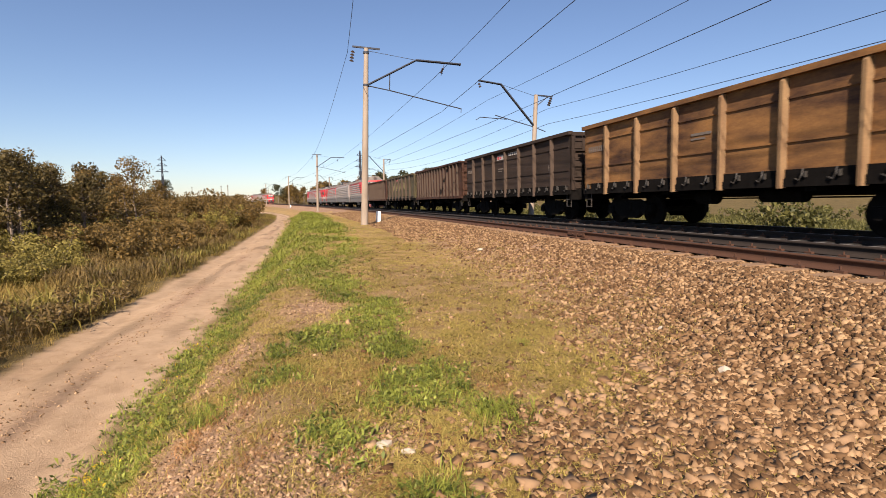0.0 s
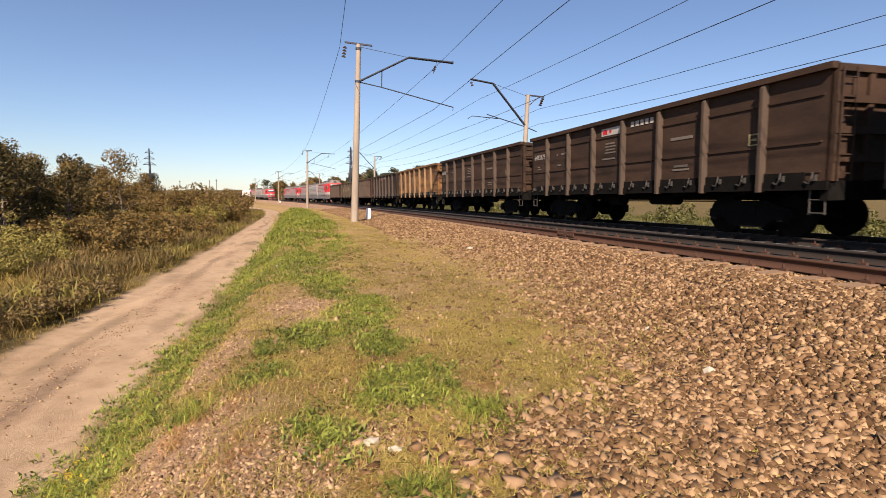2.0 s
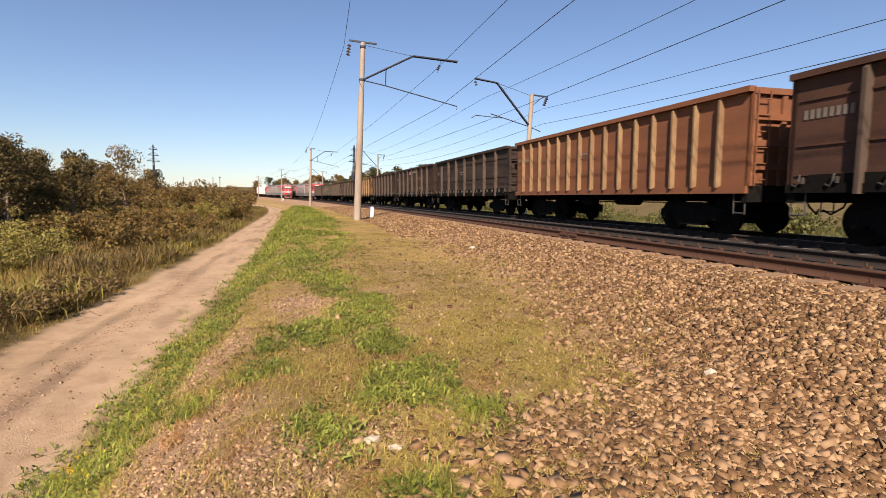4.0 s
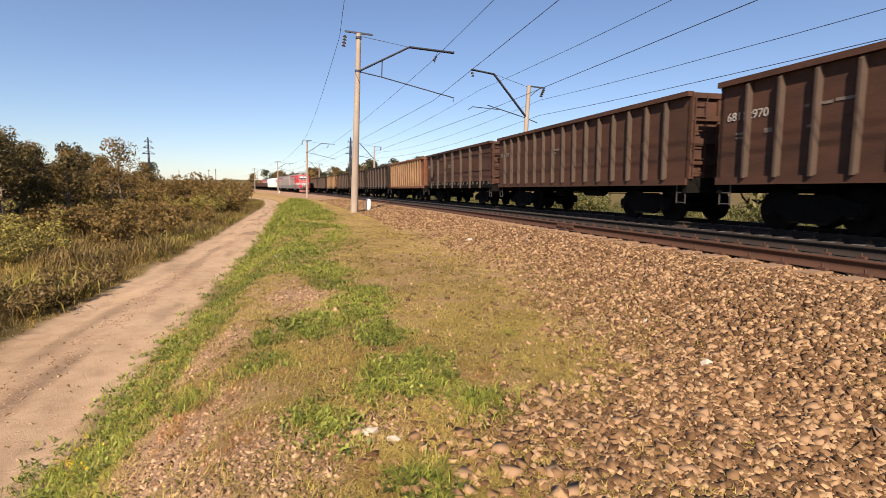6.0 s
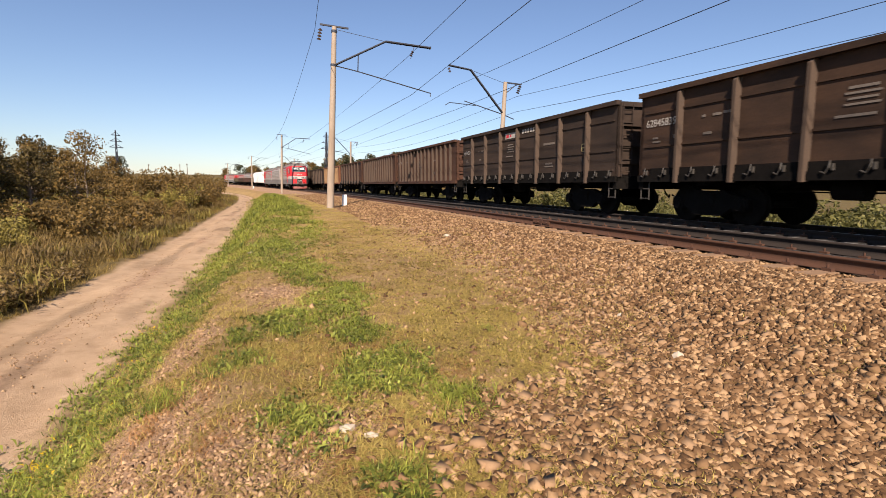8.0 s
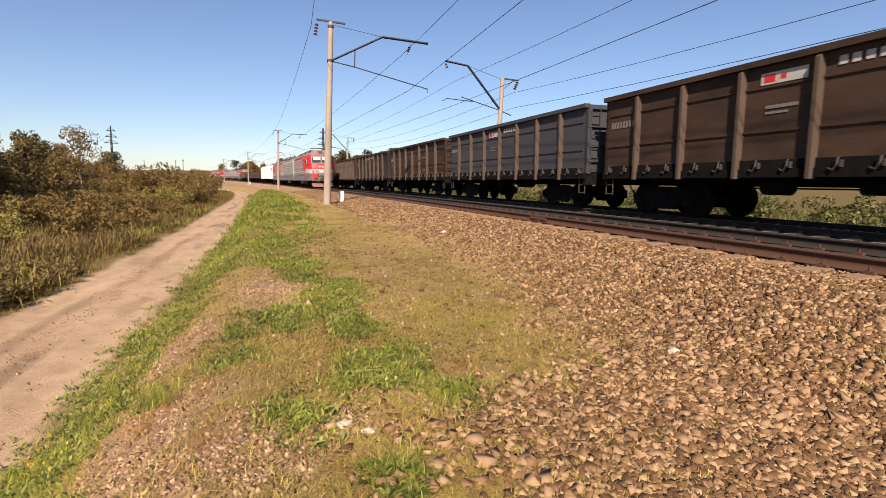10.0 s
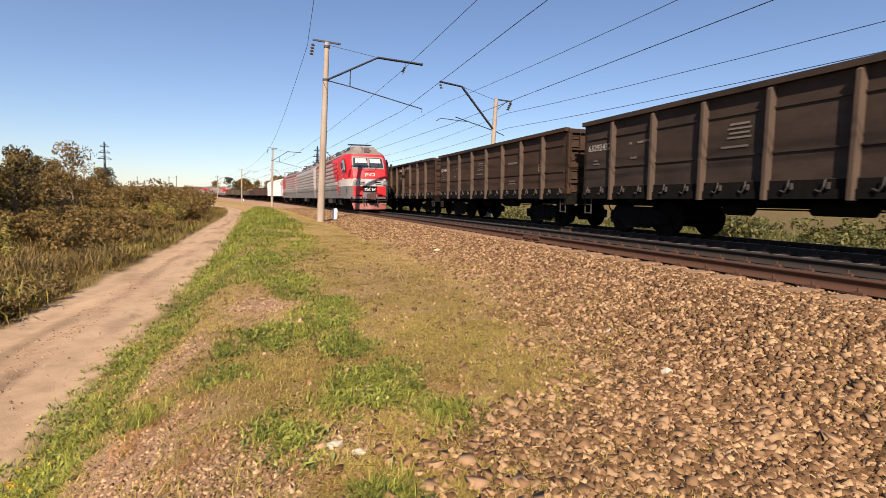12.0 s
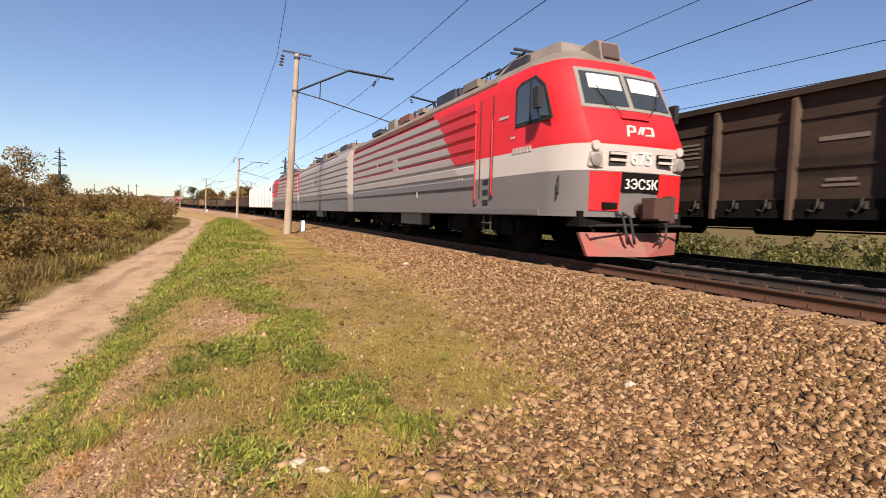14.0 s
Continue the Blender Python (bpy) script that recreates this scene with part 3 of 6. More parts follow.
    blades("creeping_weeds", "olive creeping weeds among stones", olive, BUSH_LEAF, 0.035, 0.012, 8, 0.09, 34, 1.2, True)
    tufts = [(4.7, -0.95, 1.2), (4.55, -0.8, 1.0), (5.6, -0.45, 1.0), (3.6, 1.35, 1.1), (3.45, 1.5, 1.0), (3.75, 1.25, 0.9), (2.6, 0.65, 0.9), (3.2, 1.2, 1.1), (5.2, 2.3, 0.7), (3.4, -1.55, 1.1), (3.0, -1.45, 1.1), (6.0, 0.95, 0.9)]
    blades("grass_tuft", "fresh green grass tufts in gravel", tufts, GRASS_GREEN, 0.13, 0.007, 60, 0.17, 28, 1.6)
    s, l, g = spots(110, 2.2, 9, -2.05, -1.6, 29)
    blades("yellow_flowers", "small yellow flowers on the road edge", [(a, b, 0.7 + 0.4 * g.random()) for a, b in zip(s, l)], FLOWER, 0.06, 0.008, 4, 0.06, 30, 1.2, True)
    # the meadow
    s, l, g = spots(31000, 3.0, 110, -28, -2.4, 41)
    mead = [(a, b, (0.5 + 0.8 * g.random()) * (0.55 + 0.45 * ease(6, 15, a)) * (0.35 + 0.65 * ease(0.0, 1.7, road_mid(a) - 1.1 - b))) for a, b in zip(s, l) if b < road_mid(a) - 1.15]
    blades("meadow_grass", "tall yellow brown meadow grass", mead, GRASS_MEADOW, 0.42, 0.008, 14, 0.32, 42, 1.0)
    s, l, g = spots(15000, 3.5, 110, -24, -3.0, 43)
    weeds = [(a, b, 0.6 + 0.8 * g.random()) for a, b in zip(s, l) if b < road_mid(a) - 1.6 and patch(a, b, 61, 0.2) > -0.1]
    blades("meadow_weeds", "withered brown weeds in the meadow", weeds, WEED_BROWN, 0.5, 0.012, 14, 0.38, 44, 1.0, True)
    s, l, g = spots(14000, 3.5, 110, -26, -2.8, 45)
    gw = [(a, b, 0.6 + 0.8 * g.random()) for a, b in zip(s, l) if b < road_mid(a) - 1.4 and patch(a, b, 71, 0.25) > 0.12]
    blades("meadow_herbs", "olive green herbs in the meadow", gw, BUSH_LEAF, 0.5, 0.016, 14, 0.4, 46, 0.8, True)
    s, l, g = spots(14000, 4, 120, 15.2, 34, 47)
    blades("far_side_grass", "green and yellow herbs beyond the tracks", [(a, b, 0.4 + 0.8 * g.random()) for a, b in zip(s, l)], FAR_HERB, 0.6, 0.022, 13, 0.45, 48, 0.6, True)
    s, l, g = spots(1500, 6, 60, 17, 36, 49)
    stones("rubble", "pale rubble lying beyond the tracks", [(a, b) for a, b in zip(s, l) if patch(a, b, 81, 0.3) > 0.1], PALE_STONE, 0.12, 0.4, 50)


build_cover()


# ---- the tracks ----
RAIL_OUTLINE = [(-0.075, -0.18), (0.075, -0.18), (0.075, -0.165), (0.014, -0.145), (0.009, -0.05), (0.037, -0.038), (0.036, -0.004), (0.02, 0.0), (-0.02, 0.0), (-0.036, -0.004), (-0.037, -0.038), (-0.009, -0.05),
                (-0.014, -0.145), (-0.075, -0.165)]


def sweep(name, line, off, outline, mat, s0, s1, step):
    n = int((s1 - s0) / step)
    V, F = [], []
    k = len(outline)
    c = radians(CANT)
    for i in range(n + 1):
        s = s0 + (s1 - s0) * i / n
        V += [rail(s, line + off + x, z + (off + x) * math.sin(c)) for x, z in outline]
    for i in range(n):
        for j in range(k):
            F.append((i * k + j, i * k + (j + 1) % k, (i + 1) * k + (j + 1) % k, (i + 1) * k + j))
    return mesh_of(name, V, F, mat)


def build_track(name, line, label, sleeper_mat, head, s0, s1, bed=-0.185):
    track = tagged(new(name), label, "railway track", "railway tracks", "structure")
    for off in (-0.76, 0.76):
        steel = RAIL_RUST if line + off < 7 else RAIL_DARK
        r = part("rail", sweep("rail", line, off, RAIL_OUTLINE, steel, s0, s1, 3.0), steel, track)
        part("running_surface", sweep("running_surface", line, off, [(-0.024, 0.0005), (0.024, 0.0005), (0.02, 0.004), (-0.02, 0.004)], head, s0, s1, 3.0), head, r, "worn bright running surface")
    bm = bmesh.new()
    prism(bm, [(-0.15, -0.2), (0.15, -0.2), (0.11, 0.0), (-0.11, 0.0)], -1.35, 1.35)
    sl = finish(bm, "sleeper", sleeper_mat, bevel=0.012)
    bm = bmesh.new()
    box(bm, -0.115, 0, 0.02, 0.07, 0.12, 0.04)
    box(bm, 0.115, 0, 0.02, 0.07, 0.12, 0.04)
    rod(bm, (-0.12, 0, 0.03), (-0.12, 0, 0.09), 0.014, 6)
    rod(bm, (0.12, 0, 0.03), (0.12, 0, 0.09), 0.014, 6)
    fast = finish(bm, "rail_fastening", RAIL_RUST)
    g = random.Random(5)
    s = s0
    while s < min(s1, 118):
        m = on_line(s, line, bed)
        tie = part("sleeper", sl, sleeper_mat, track, m=m @ pose(0, g.uniform(-0.02, 0.02), 0, 0, 0, g.uniform(-0.6, 0.6)))
        if 0 < s < 22:
            for off in (-0.76, 0.76):
                part("rail_fastening", fast, RAIL_RUST, tie, m=pose(off, 0, 0.0))
        s += 0.543
    return track


near_track = build_track("near_track", NEAR_LINE, "rusty railway track on dusty concrete sleepers in brown ballast", SLEEPER, RAIL_HEAD, -12, 420)
far_track = build_track("far_track", FAR_LINE, "railway track under the freight train, its shade painted on oily sleepers, sunlit ends pale", SLEEPER_SHADED, RAIL_HEAD, -12, 420, -0.13)
# the joint bars that show on the near rail
bm = bmesh.new()
box(bm, 0, 0, 0, 0.03, 0.8, 0.09)
for y in (-0.3, -0.12, 0.12, 0.3):
    rod(bm, (-0.05, y, 0), (0.02, y, 0), 0.018, 6)
part("fishplate", bm, RAIL_RUST, near_track, "bolted rusty fishplate", m=on_line(11.5, NEAR_LINE - 0.8, -0.1))


# ---- overhead line ----
def mast_near(s, lat, height, lean=1.2, group="overhead line masts", steel=False):
    """A concrete mast with a raised bracket that reaches over the near track."""
    foot = ground_at(s, lat)
    ob = empty("overhead_mast", "tapered concrete overhead line mast with a dark steel bracket", "mast", group, pose(foot.x, foot.y, foot.z - 0.05, 0, lean, yaw_at(s)))
    bm = bmesh.new()
    n, pts = 14, []
    for z, r in ((-0.6, 0.21), (0.0, 0.205), (height * 0.5, 0.17), (height, 0.125)):
        pts.append([bm.verts.new((r * math.cos(i * 2 * math.pi / n), r * math.sin(i * 2 * math.pi / n), z)) for i in range(n)])
    for a, b in zip(pts, pts[1:]):
        for i in range(n):
            bm.faces.new((a[i], a[(i + 1) % n], b[(i + 1) % n], b[i]))
    bm.faces.new(pts[-1])
    part("shaft", bm, CONCRETE, ob, smooth=0.8)
    bm = bmesh.new()
    box(bm, 0, 0, height + 0.02, 1.5, 0.1, 0.08)
    part("crossbar", bm, GALV, ob)
    for z in (height - 0.3, height - 2.05):
        bm = bmesh.new()
        rod(bm, (0, 0, z), (0, 0, z + 0.12), 0.16, 14)
        part("clamp_band", bm, GALV, ob)
    up, tip = height - 1.95, NEAR_LINE - lat + 1.15
    bm = bmesh.new()
    for y in (-0.07, 0.07):
        tube(bm, [(0.1, y, up), (tip * 0.52, y, height - 0.36), (tip, y, height - 0.34)], 0.05, 8)
    for u in (0.3, 0.6, 0.9):
        box(bm, 0.1 + (tip * 0.52 - 0.1) * u, 0, up + (height - 0.36 - up) * u, 0.07, 0.14, 0.05)
    box(bm, tip, 0, height - 0.34, 0.06, 0.2, 0.12)
    part("bracket", bm, GALV, ob)
    bm = bmesh.new()
    rod(bm, (0, 0, height - 0.12), (tip * 0.52, 0, height - 0.36), 0.014, 5)
    part("tie_rod", bm, GALV, ob)
    bm = bmesh.new()
    x = 0.1 + (tip * 0.52 - 0.1) * 0.45
    tube(bm, [(0.1, 0, up - 0.05), (x, 0, up - 0.2), (tip + 0.15, 0, up - 0.9), (tip + 0.12, 0, up - 1.1)], 0.03, 6)
    rod(bm, (x, 0, up - 0.2), (x, 0, up + 0.75), 0.03, 6)
    part("registration_arm", bm, GALV, ob)
    arm = tip - 0.95
    bm = bmesh.new()
    z = height - 0.4
    tube(bm, [(arm, 0, z), (arm - 0.12, -0.1, z - 0.35), (arm - 0.25, -0.25, z - 0.75)], 0.016, 5)
    part("hanger", bm, GALV, ob)
    hang = []
    for k in range(3):
        bm = bmesh.new()
        zz = z - 0.28 - 0.12 * k
        rod(bm, (arm - 0.11 - 0.05 * k, -0.1 - 0.05 * k, zz), (arm - 0.12 - 0.05 * k, -0.1 - 0.05 * k, zz - 0.06), 0.045, 10, 0.09)
        part("insulator", bm, PORCELAIN, ob)
    for k in range(4):
        bm = bmesh.new()
        zz = height - 0.2 - 0.16 * k
        rod(bm, (-0.72 - 0.02 * k, 0, zz), (-0.73 - 0.02 * k, 0, zz - 0.08), 0.05, 10, 0.12)
        part("insulator", bm, PORCELAIN, ob)
    return ob


def mast_far(s, lat, height, lean=0.0):
    """A mast beyond the far track; its bracket reaches back over that track and a short arm carries the feeder."""
    foot = ground_at(s, lat)
    ob = empty("overhead_mast", "concrete overhead line mast with a bent bracket and feeder arm", "mast", "overhead line masts", pose(foot.x, foot.y, foot.z - 0.05, 0, lean, yaw_at(s)))
    base = height
    bm = bmesh.new()
    rod(bm, (0, 0, -0.6), (0, 0, base), 0.2, 14, 0.13)
    part("shaft", bm, CONCRETE, ob, smooth=0.8)
    reach = FAR_LINE - lat - 0.9
    bm = bmesh.new()
    for y in (-0.06, 0.06):
        tube(bm, [(-0.1, y, base - 2.0), (reach * 0.62, y, base + 0.45), (reach, y, base + 0.55)], 0.05, 8)
    part("bracket", bm, GALV, ob)
    bm = bmesh.new()
    rod(bm, (0, 0, base - 0.1), (reach * 0.62, 0, base + 0.45), 0.014, 5)
    part("tie_rod", bm, GALV, ob)
    bm = bmesh.new()
    tube(bm, [(0.8, 0, base - 2.35), (-0.1, 0, base - 2.1), (reach * 0.45, 0, base - 1.75), (reach * 0.7, 0, base - 1.55)], 0.03, 6)
    tube(bm, [(reach * 0.5, 0, base - 1.75), (reach * 0.95, 0, base - 1.75), (reach * 1.02, 0, base - 1.95)], 0.025, 6)
    part("registration_arm", bm, GALV, ob)
    bm = bmesh.new()
    box(bm, 0.55, 0, base - 0.02, 1.3, 0.1, 0.08)
    rod(bm, (0.1, 0, base - 0.7), (0.8, 0, base - 0.08), 0.03, 6)
    part("feeder_arm", bm, GALV, ob)
    for k in range(4):
        bm = bmesh.new()
        rod(bm, (1.12 - 0.05 * k, 0, base - 0.1 - 0.14 * k), (1.1 - 0.05 * k, 0, base - 0.18 - 0.14 * k), 0.06, 10, 0.12)
        part("insulator", bm, PORCELAIN, ob)
    for k in range(2):
        bm = bmesh.new()
        rod(bm, (reach + 0.05 + 0.06 * k, 0, base + 0.4 - 0.16 * k), (reach + 0.06 + 0.06 * k, 0, base + 0.3 - 0.16 * k), 0.05, 10, 0.1)
        part("insulator", bm, PORCELAIN, ob)
    return ob


mast_near(28.4, 3.08, 9.75, 1.7)
mast_near(87.4, 4.0, 9.6, 0.8)
mast_near(158.0, 4.0, 9.6, 0.3)
mast_near(232.0, 4.2, 9.6, 0.0)
mast_far(31.1, FAR_LINE + 3.2, 8.4, 2.0)
mast_far(84.0, FAR_LINE + 3.2, 8.6, 0.5)
mast_far(150.0, FAR_LINE + 3.2, 8.6, 0.5)


def wire(name, label, pts, r, sag=0.0, group="overhead wires"):
    """Wire from point to point, with a sag in each span."""
    bm = bmesh.new()
    line = [pts[0]]
    for a, b in zip(pts, pts[1:]):
        n = 10 if sag else 1
        line += [a.lerp(b, i / n) - Vector((0, 0, 4 * sag * (i / n) * (1 - i / n))) for i in range(1, n + 1)]
    tube(bm, line, r * 0.95, 5)
    return tagged(new(name, finish(bm, name, WIRE)), label, "wire", group)


wire("contact_wire", "contact wire over the near track", [rail(s, NEAR_LINE + o, z) for s, o, z in ((-32, 0.1, 6.9), (0, 0.1, 6.75), (14, 0.1, 6.42), (28.4, 0.3, 5.95), (87, -0.3, 5.9), (158, 0.3, 5.9), (232, -0.3, 5.9), (300, 0, 5.9))], 0.013)
wire("catenary_wire", "carrying wire sagging over the near track", [rail(s, NEAR_LINE, z) for s, z in ((-32, 8.6), (28.4, 7.95), (87, 7.9), (158, 7.9), (232, 7.9))], 0.013, 0.3)
wire("contact_wire", "contact wire over the far track", [rail(s, FAR_LINE + o, z) for s, o, z in ((-29, 0, 5.35), (31, 0, 5.8), (84, -0.3, 5.8), (150, 0.3, 5.8), (232, 0, 5.8))], 0.013)
wire("catenary_wire", "carrying wire sagging over the far track", [rail(s, FAR_LINE, z) for s, z in ((-29, 7.2), (31, 7.3), (84, 7.6), (150, 7.6), (232, 7.6))], 0.011, 0.65)
wire("feeder_wire", "feeder wire hung outside the near masts", [rail(s, l, z) for s, l, z in ((-32, 0.2, 9.3), (28.4, 2.35, 8.9), (87, 3.2, 8.3), (158, 3.2, 8.3), (232, 3.4, 8.3))], 0.013, 0.9)
wire("feeder_wire", "feeder wire hung outside the far masts", [rail(s, l, z) for s, l, z in ((-29, 15.8, 5.7), (31, 15.8, 6.95), (84, 15.8, 7.2), (150, 15.8, 7.2))], 0.012, 0.7)
wire("feeder_wire", "lower feeder wire hung outside the far masts", [rail(s, l, z) for s, l, z in ((-29, 15.8, 5.15), (31, 15.8, 5.95), (84, 15.8, 6.3), (150, 15.8, 6.3))], 0.013, 0.65)


def kilometre_post(s, lat):
    p = ground_at(s, lat)
    ob = empty("marker_post", "low white painted concrete marker post with rounded top", "post", "marker posts", pose(p.x, p.y, p.z, 0, 1, yaw_at(s) + 8))
    bm = bmesh.new()
    prism(bm, [(-0.1, -0.2), (0.1, -0.2), (0.1, 0.52), (0.07, 0.62), (0, 0.66), (-0.07, 0.62), (-0.1, 0.52)], -0.12, 0.12)
    part("block", bm, POST_WHITE, ob, bevel=0.02)
    return ob


kilometre_post(30.0, 4.1)
kilometre_post(160.0, 4.6)


# ---- freight wagons ----
def bogie(parent, y, kind="gondola"):
    """A three-piece bogie with two wheelsets; returns the wheelsets."""
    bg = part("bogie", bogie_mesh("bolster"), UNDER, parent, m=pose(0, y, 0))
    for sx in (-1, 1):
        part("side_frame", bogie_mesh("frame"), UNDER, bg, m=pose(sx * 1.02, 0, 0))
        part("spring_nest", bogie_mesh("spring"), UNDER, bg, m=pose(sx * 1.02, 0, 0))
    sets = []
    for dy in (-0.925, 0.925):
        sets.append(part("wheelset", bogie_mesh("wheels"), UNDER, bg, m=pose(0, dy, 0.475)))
    return sets


MESHES = {}


def bogie_mesh(key):
    if key in MESHES:
        return MESHES[key]
    bm = bmesh.new()
    if key == "bolster":
        box(bm, 0, 0, 0.6, 2.3, 0.45, 0.3)
        box(bm, 0, 0, 0.8, 0.5, 0.4, 0.2)
        me = finish(bm, key, UNDER, bevel=0.03)
    elif key == "frame":
        prism(bm, [(-1.15, 0.42), (-1.15, 0.62), (-0.75, 0.72), (-0.45, 0.82), (0.45, 0.82), (0.75, 0.72), (1.15, 0.62), (1.15, 0.42), (0.75, 0.42), (0.4, 0.2), (-0.4, 0.2), (-0.75, 0.42)], -0.09, 0.09)
        for y in (-0.925, 0.925):
            box(bm, 0.02, y, 0.475, 0.3, 0.3, 0.3)
            rod(bm, (-0.17, y, 0.475), (0.17, y, 0.475), 0.12, 12)
        me = finish(bm, key, UNDER, bevel=0.02)
    elif key == "spring":
        for y in (-0.22, 0, 0.22):
            rod(bm, (0.1, y, 0.26), (0.1, y, 0.5), 0.085, 10)
            rod(bm, (0.1, y, 0.32), (0.1, y, 0.36), 0.1, 10)
            rod(bm, (0.1, y, 0.42), (0.1, y, 0.46), 0.1, 10)
        me = finish(bm, key, UNDER)
    else:
        rod(bm, (-1.05, 0, 0), (1.05, 0, 0), 0.08, 10)
        for sx in (-1, 1):
            rod(bm, (sx * 0.70, 0, 0), (sx * 0.735, 0, 0), 0.505, 28)
            rod(bm, (sx * 0.735, 0, 0), (sx * 0.84, 0, 0), 0.478, 28, 0.47)
            rod(bm, (sx * 0.84, 0, 0), (sx * 0.9, 0, 0), 0.14, 12)
            for k in range(6):
                a = k * math.pi / 3
                rod(bm, (sx * 0.84, 0.28 * math.cos(a), 0.28 * math.sin(a)), (sx * 0.852, 0.28 * math.cos(a), 0.28 * math.sin(a)), 0.05, 6)
        me = finish(bm, key, UNDER)
    MESHES[key] = me
    return me


BODY, TOP, SILL = 12.86, 3.43, 1.22


def gondola_base(label, paint, rib_paint, fluted, load=True):
    """An open four-axle gondola wagon, nose to +y, origin on the rails under its middle."""
    ob = empty("gondola_wagon", label, "freight wagon", "gondola wagons of the freight train")
    half, hy = 1.45, BODY / 2
    for sx in (-1, 1):
        bm = bmesh.new()
        box(bm, sx * (half - 0.03), 0, (SILL + TOP) / 2, 0.06, BODY, TOP - SILL)
        panel = part("side_panel", bm, paint, ob)
        if not fluted:
            for z in (SILL + 0.2, SILL + 0.8, SILL + 1.72):
                bm = bmesh.new()
                x = sx * half
                prism(bm, [(-hy + 0.15, z - 0.02), (hy - 0.15, z - 0.02), (hy - 0.15, z + 0.02), (-hy + 0.15, z + 0.02)], x, x + sx * 0.03)
                part("swage", bm, paint, panel, bevel=0.01)
        bm = bmesh.new()
        box(bm, sx * (half + 0.03), 0, TOP + 0.02, 0.2, BODY + 0.1, 0.13)
        part("top_rail", bm, paint, ob, bevel=0.02)
        bm = bmesh.new()
        box(bm, sx * (half + 0.01), 0, SILL - 0.08, 0.12, BODY + 0.06, 0.18)
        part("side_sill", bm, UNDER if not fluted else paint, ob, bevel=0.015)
        count = 7 if not fluted else 15
        for i in range(count):
            y = (i - 3) * 1.66 if not fluted else (i + 1) * BODY / (count + 1) - hy
            bm = bmesh.new()
            w = 0.05 if not fluted else 0.038
            zb = SILL - (0.2 if not fluted else 0.02)
            x = sx * half
            deep = 0.15 if not fluted else 0.13
            foot = []
            for z, d in ((zb, deep), (TOP - 0.12, deep), (TOP - 0.05, deep * 0.55)):
                foot.append([bm.verts.new(v) for v in ((x - sx * 0.01, y - w * 1.35, z), (x + sx * d, y - w * 0.8, z), (x + sx * d, y + w * 0.8, z), (x - sx * 0.01, y + w * 1.35, z))])
            for a, b in zip(foot, foot[1:]):
                for q in range(4):
                    bm.faces.new((a[q], a[(q + 1) % 4], b[(q + 1) % 4], b[q]))
            bm.faces.new(foot[0][::-1]), bm.faces.new(foot[-1])
            part("side_post", bm, rib_paint, ob, bevel=0.012)
        if not fluted:
            # Dark strip laid over the panel's foot for the shaded hatch recess.
            bm = bmesh.new()
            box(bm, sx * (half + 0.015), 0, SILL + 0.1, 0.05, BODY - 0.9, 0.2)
            part("hatch_hinge_beam", bm, UNDER, ob, "dark strip standing for the shaded hatch zone at the panel's foot")
            for i in range(count + 1):
                y0 = (i - 4) * 1.66
                for dy in (0.45, 1.15):
                    bm = bmesh.new()
                    x = sx * (half + 0.09)
                    tube(bm, [(x, y0 + dy, SILL + 0.2), (x + sx * 0.03, y0 + dy, SILL + 0.06), (x + sx * 0.02, y0 + dy + 0.07, SILL - 0.04), (x, y0 + dy + 0.17, SILL)], 0.014, 5)
                    box(bm, x, y0 + dy - 0.06, SILL + 0.08, 0.05, 0.04, 0.13)
                    part("hatch_lever", bm, CLIP, ob)
    for sy in (-1, 1):
        bm = bmesh.new()
        box(bm, 0, sy * (hy - 0.03), (SILL + TOP) / 2, 2 * half, 0.06, TOP - SILL)
        wall = part("end_wall", bm, paint, ob)
        for z in (SILL + 0.45, SILL + 1.0, SILL + 1.6, TOP - 0.02):
            bm = bmesh.new()
            box(bm, 0, sy * (hy + 0.04), z, 2 * half - 0.05, 0.1, 0.14)
            part("end_beam", bm, paint, wall)
        for x in (-1.36, -0.5, 0.5, 1.36):
            bm = bmesh.new()
            box(bm, x, sy * (hy + 0.03), (SILL + TOP) / 2, 0.14, 0.08, TOP - SILL)
            part("end_post", bm, paint, wall)
        bm = bmesh.new()
        box(bm, 0, sy * (hy - 0.05), SILL - 0.18, 2.9, 0.16, 0.4)
        part("buffer_beam", bm, UNDER, ob, bevel=0.02)
        bm = bmesh.new()
        rod(bm, (0, sy * (hy - 0.2), 1.04), (0, sy * (hy + 0.3), 1.04), 0.11, 10)
        box(bm, 0.02, sy * (hy + 0.42), 1.04, 0.34, 0.3, 0.36)
        box(bm, -0.16, sy * (hy + 0.5), 1.04, 0.14, 0.2, 0.3)
        part("coupler", bm, UNDER, ob, bevel=0.02)
        bm = bmesh.new()
        tube(bm, [(0.35, sy * (hy + 0.02), 1.0), (0.36, sy * (hy + 0.15), 0.72), (0.3, sy * (hy + 0.38), 0.55), (0.2, sy * (hy + 0.5), 0.66)], 0.025, 6)
        part("brake_hose", bm, UNDER, ob)
        for sx in (-1, 1):
            bm = bmesh.new()
            x = sx * (half - 0.03)
            for dx in (-0.16, 0.16):
                rod(bm, (x, sy * (hy - 0.2) + dx, 0.55), (x, sy * (hy - 0.2) + dx, SILL), 0.018, 5)
            for z in (0.58, 0.85):
                rod(bm, (x, sy * (hy - 0.2) - 0.16, z), (x, sy * (hy - 0.2) + 0.16, z), 0.018, 5)
            part("step", bm, CLIP, ob)
        bm = bmesh.new()
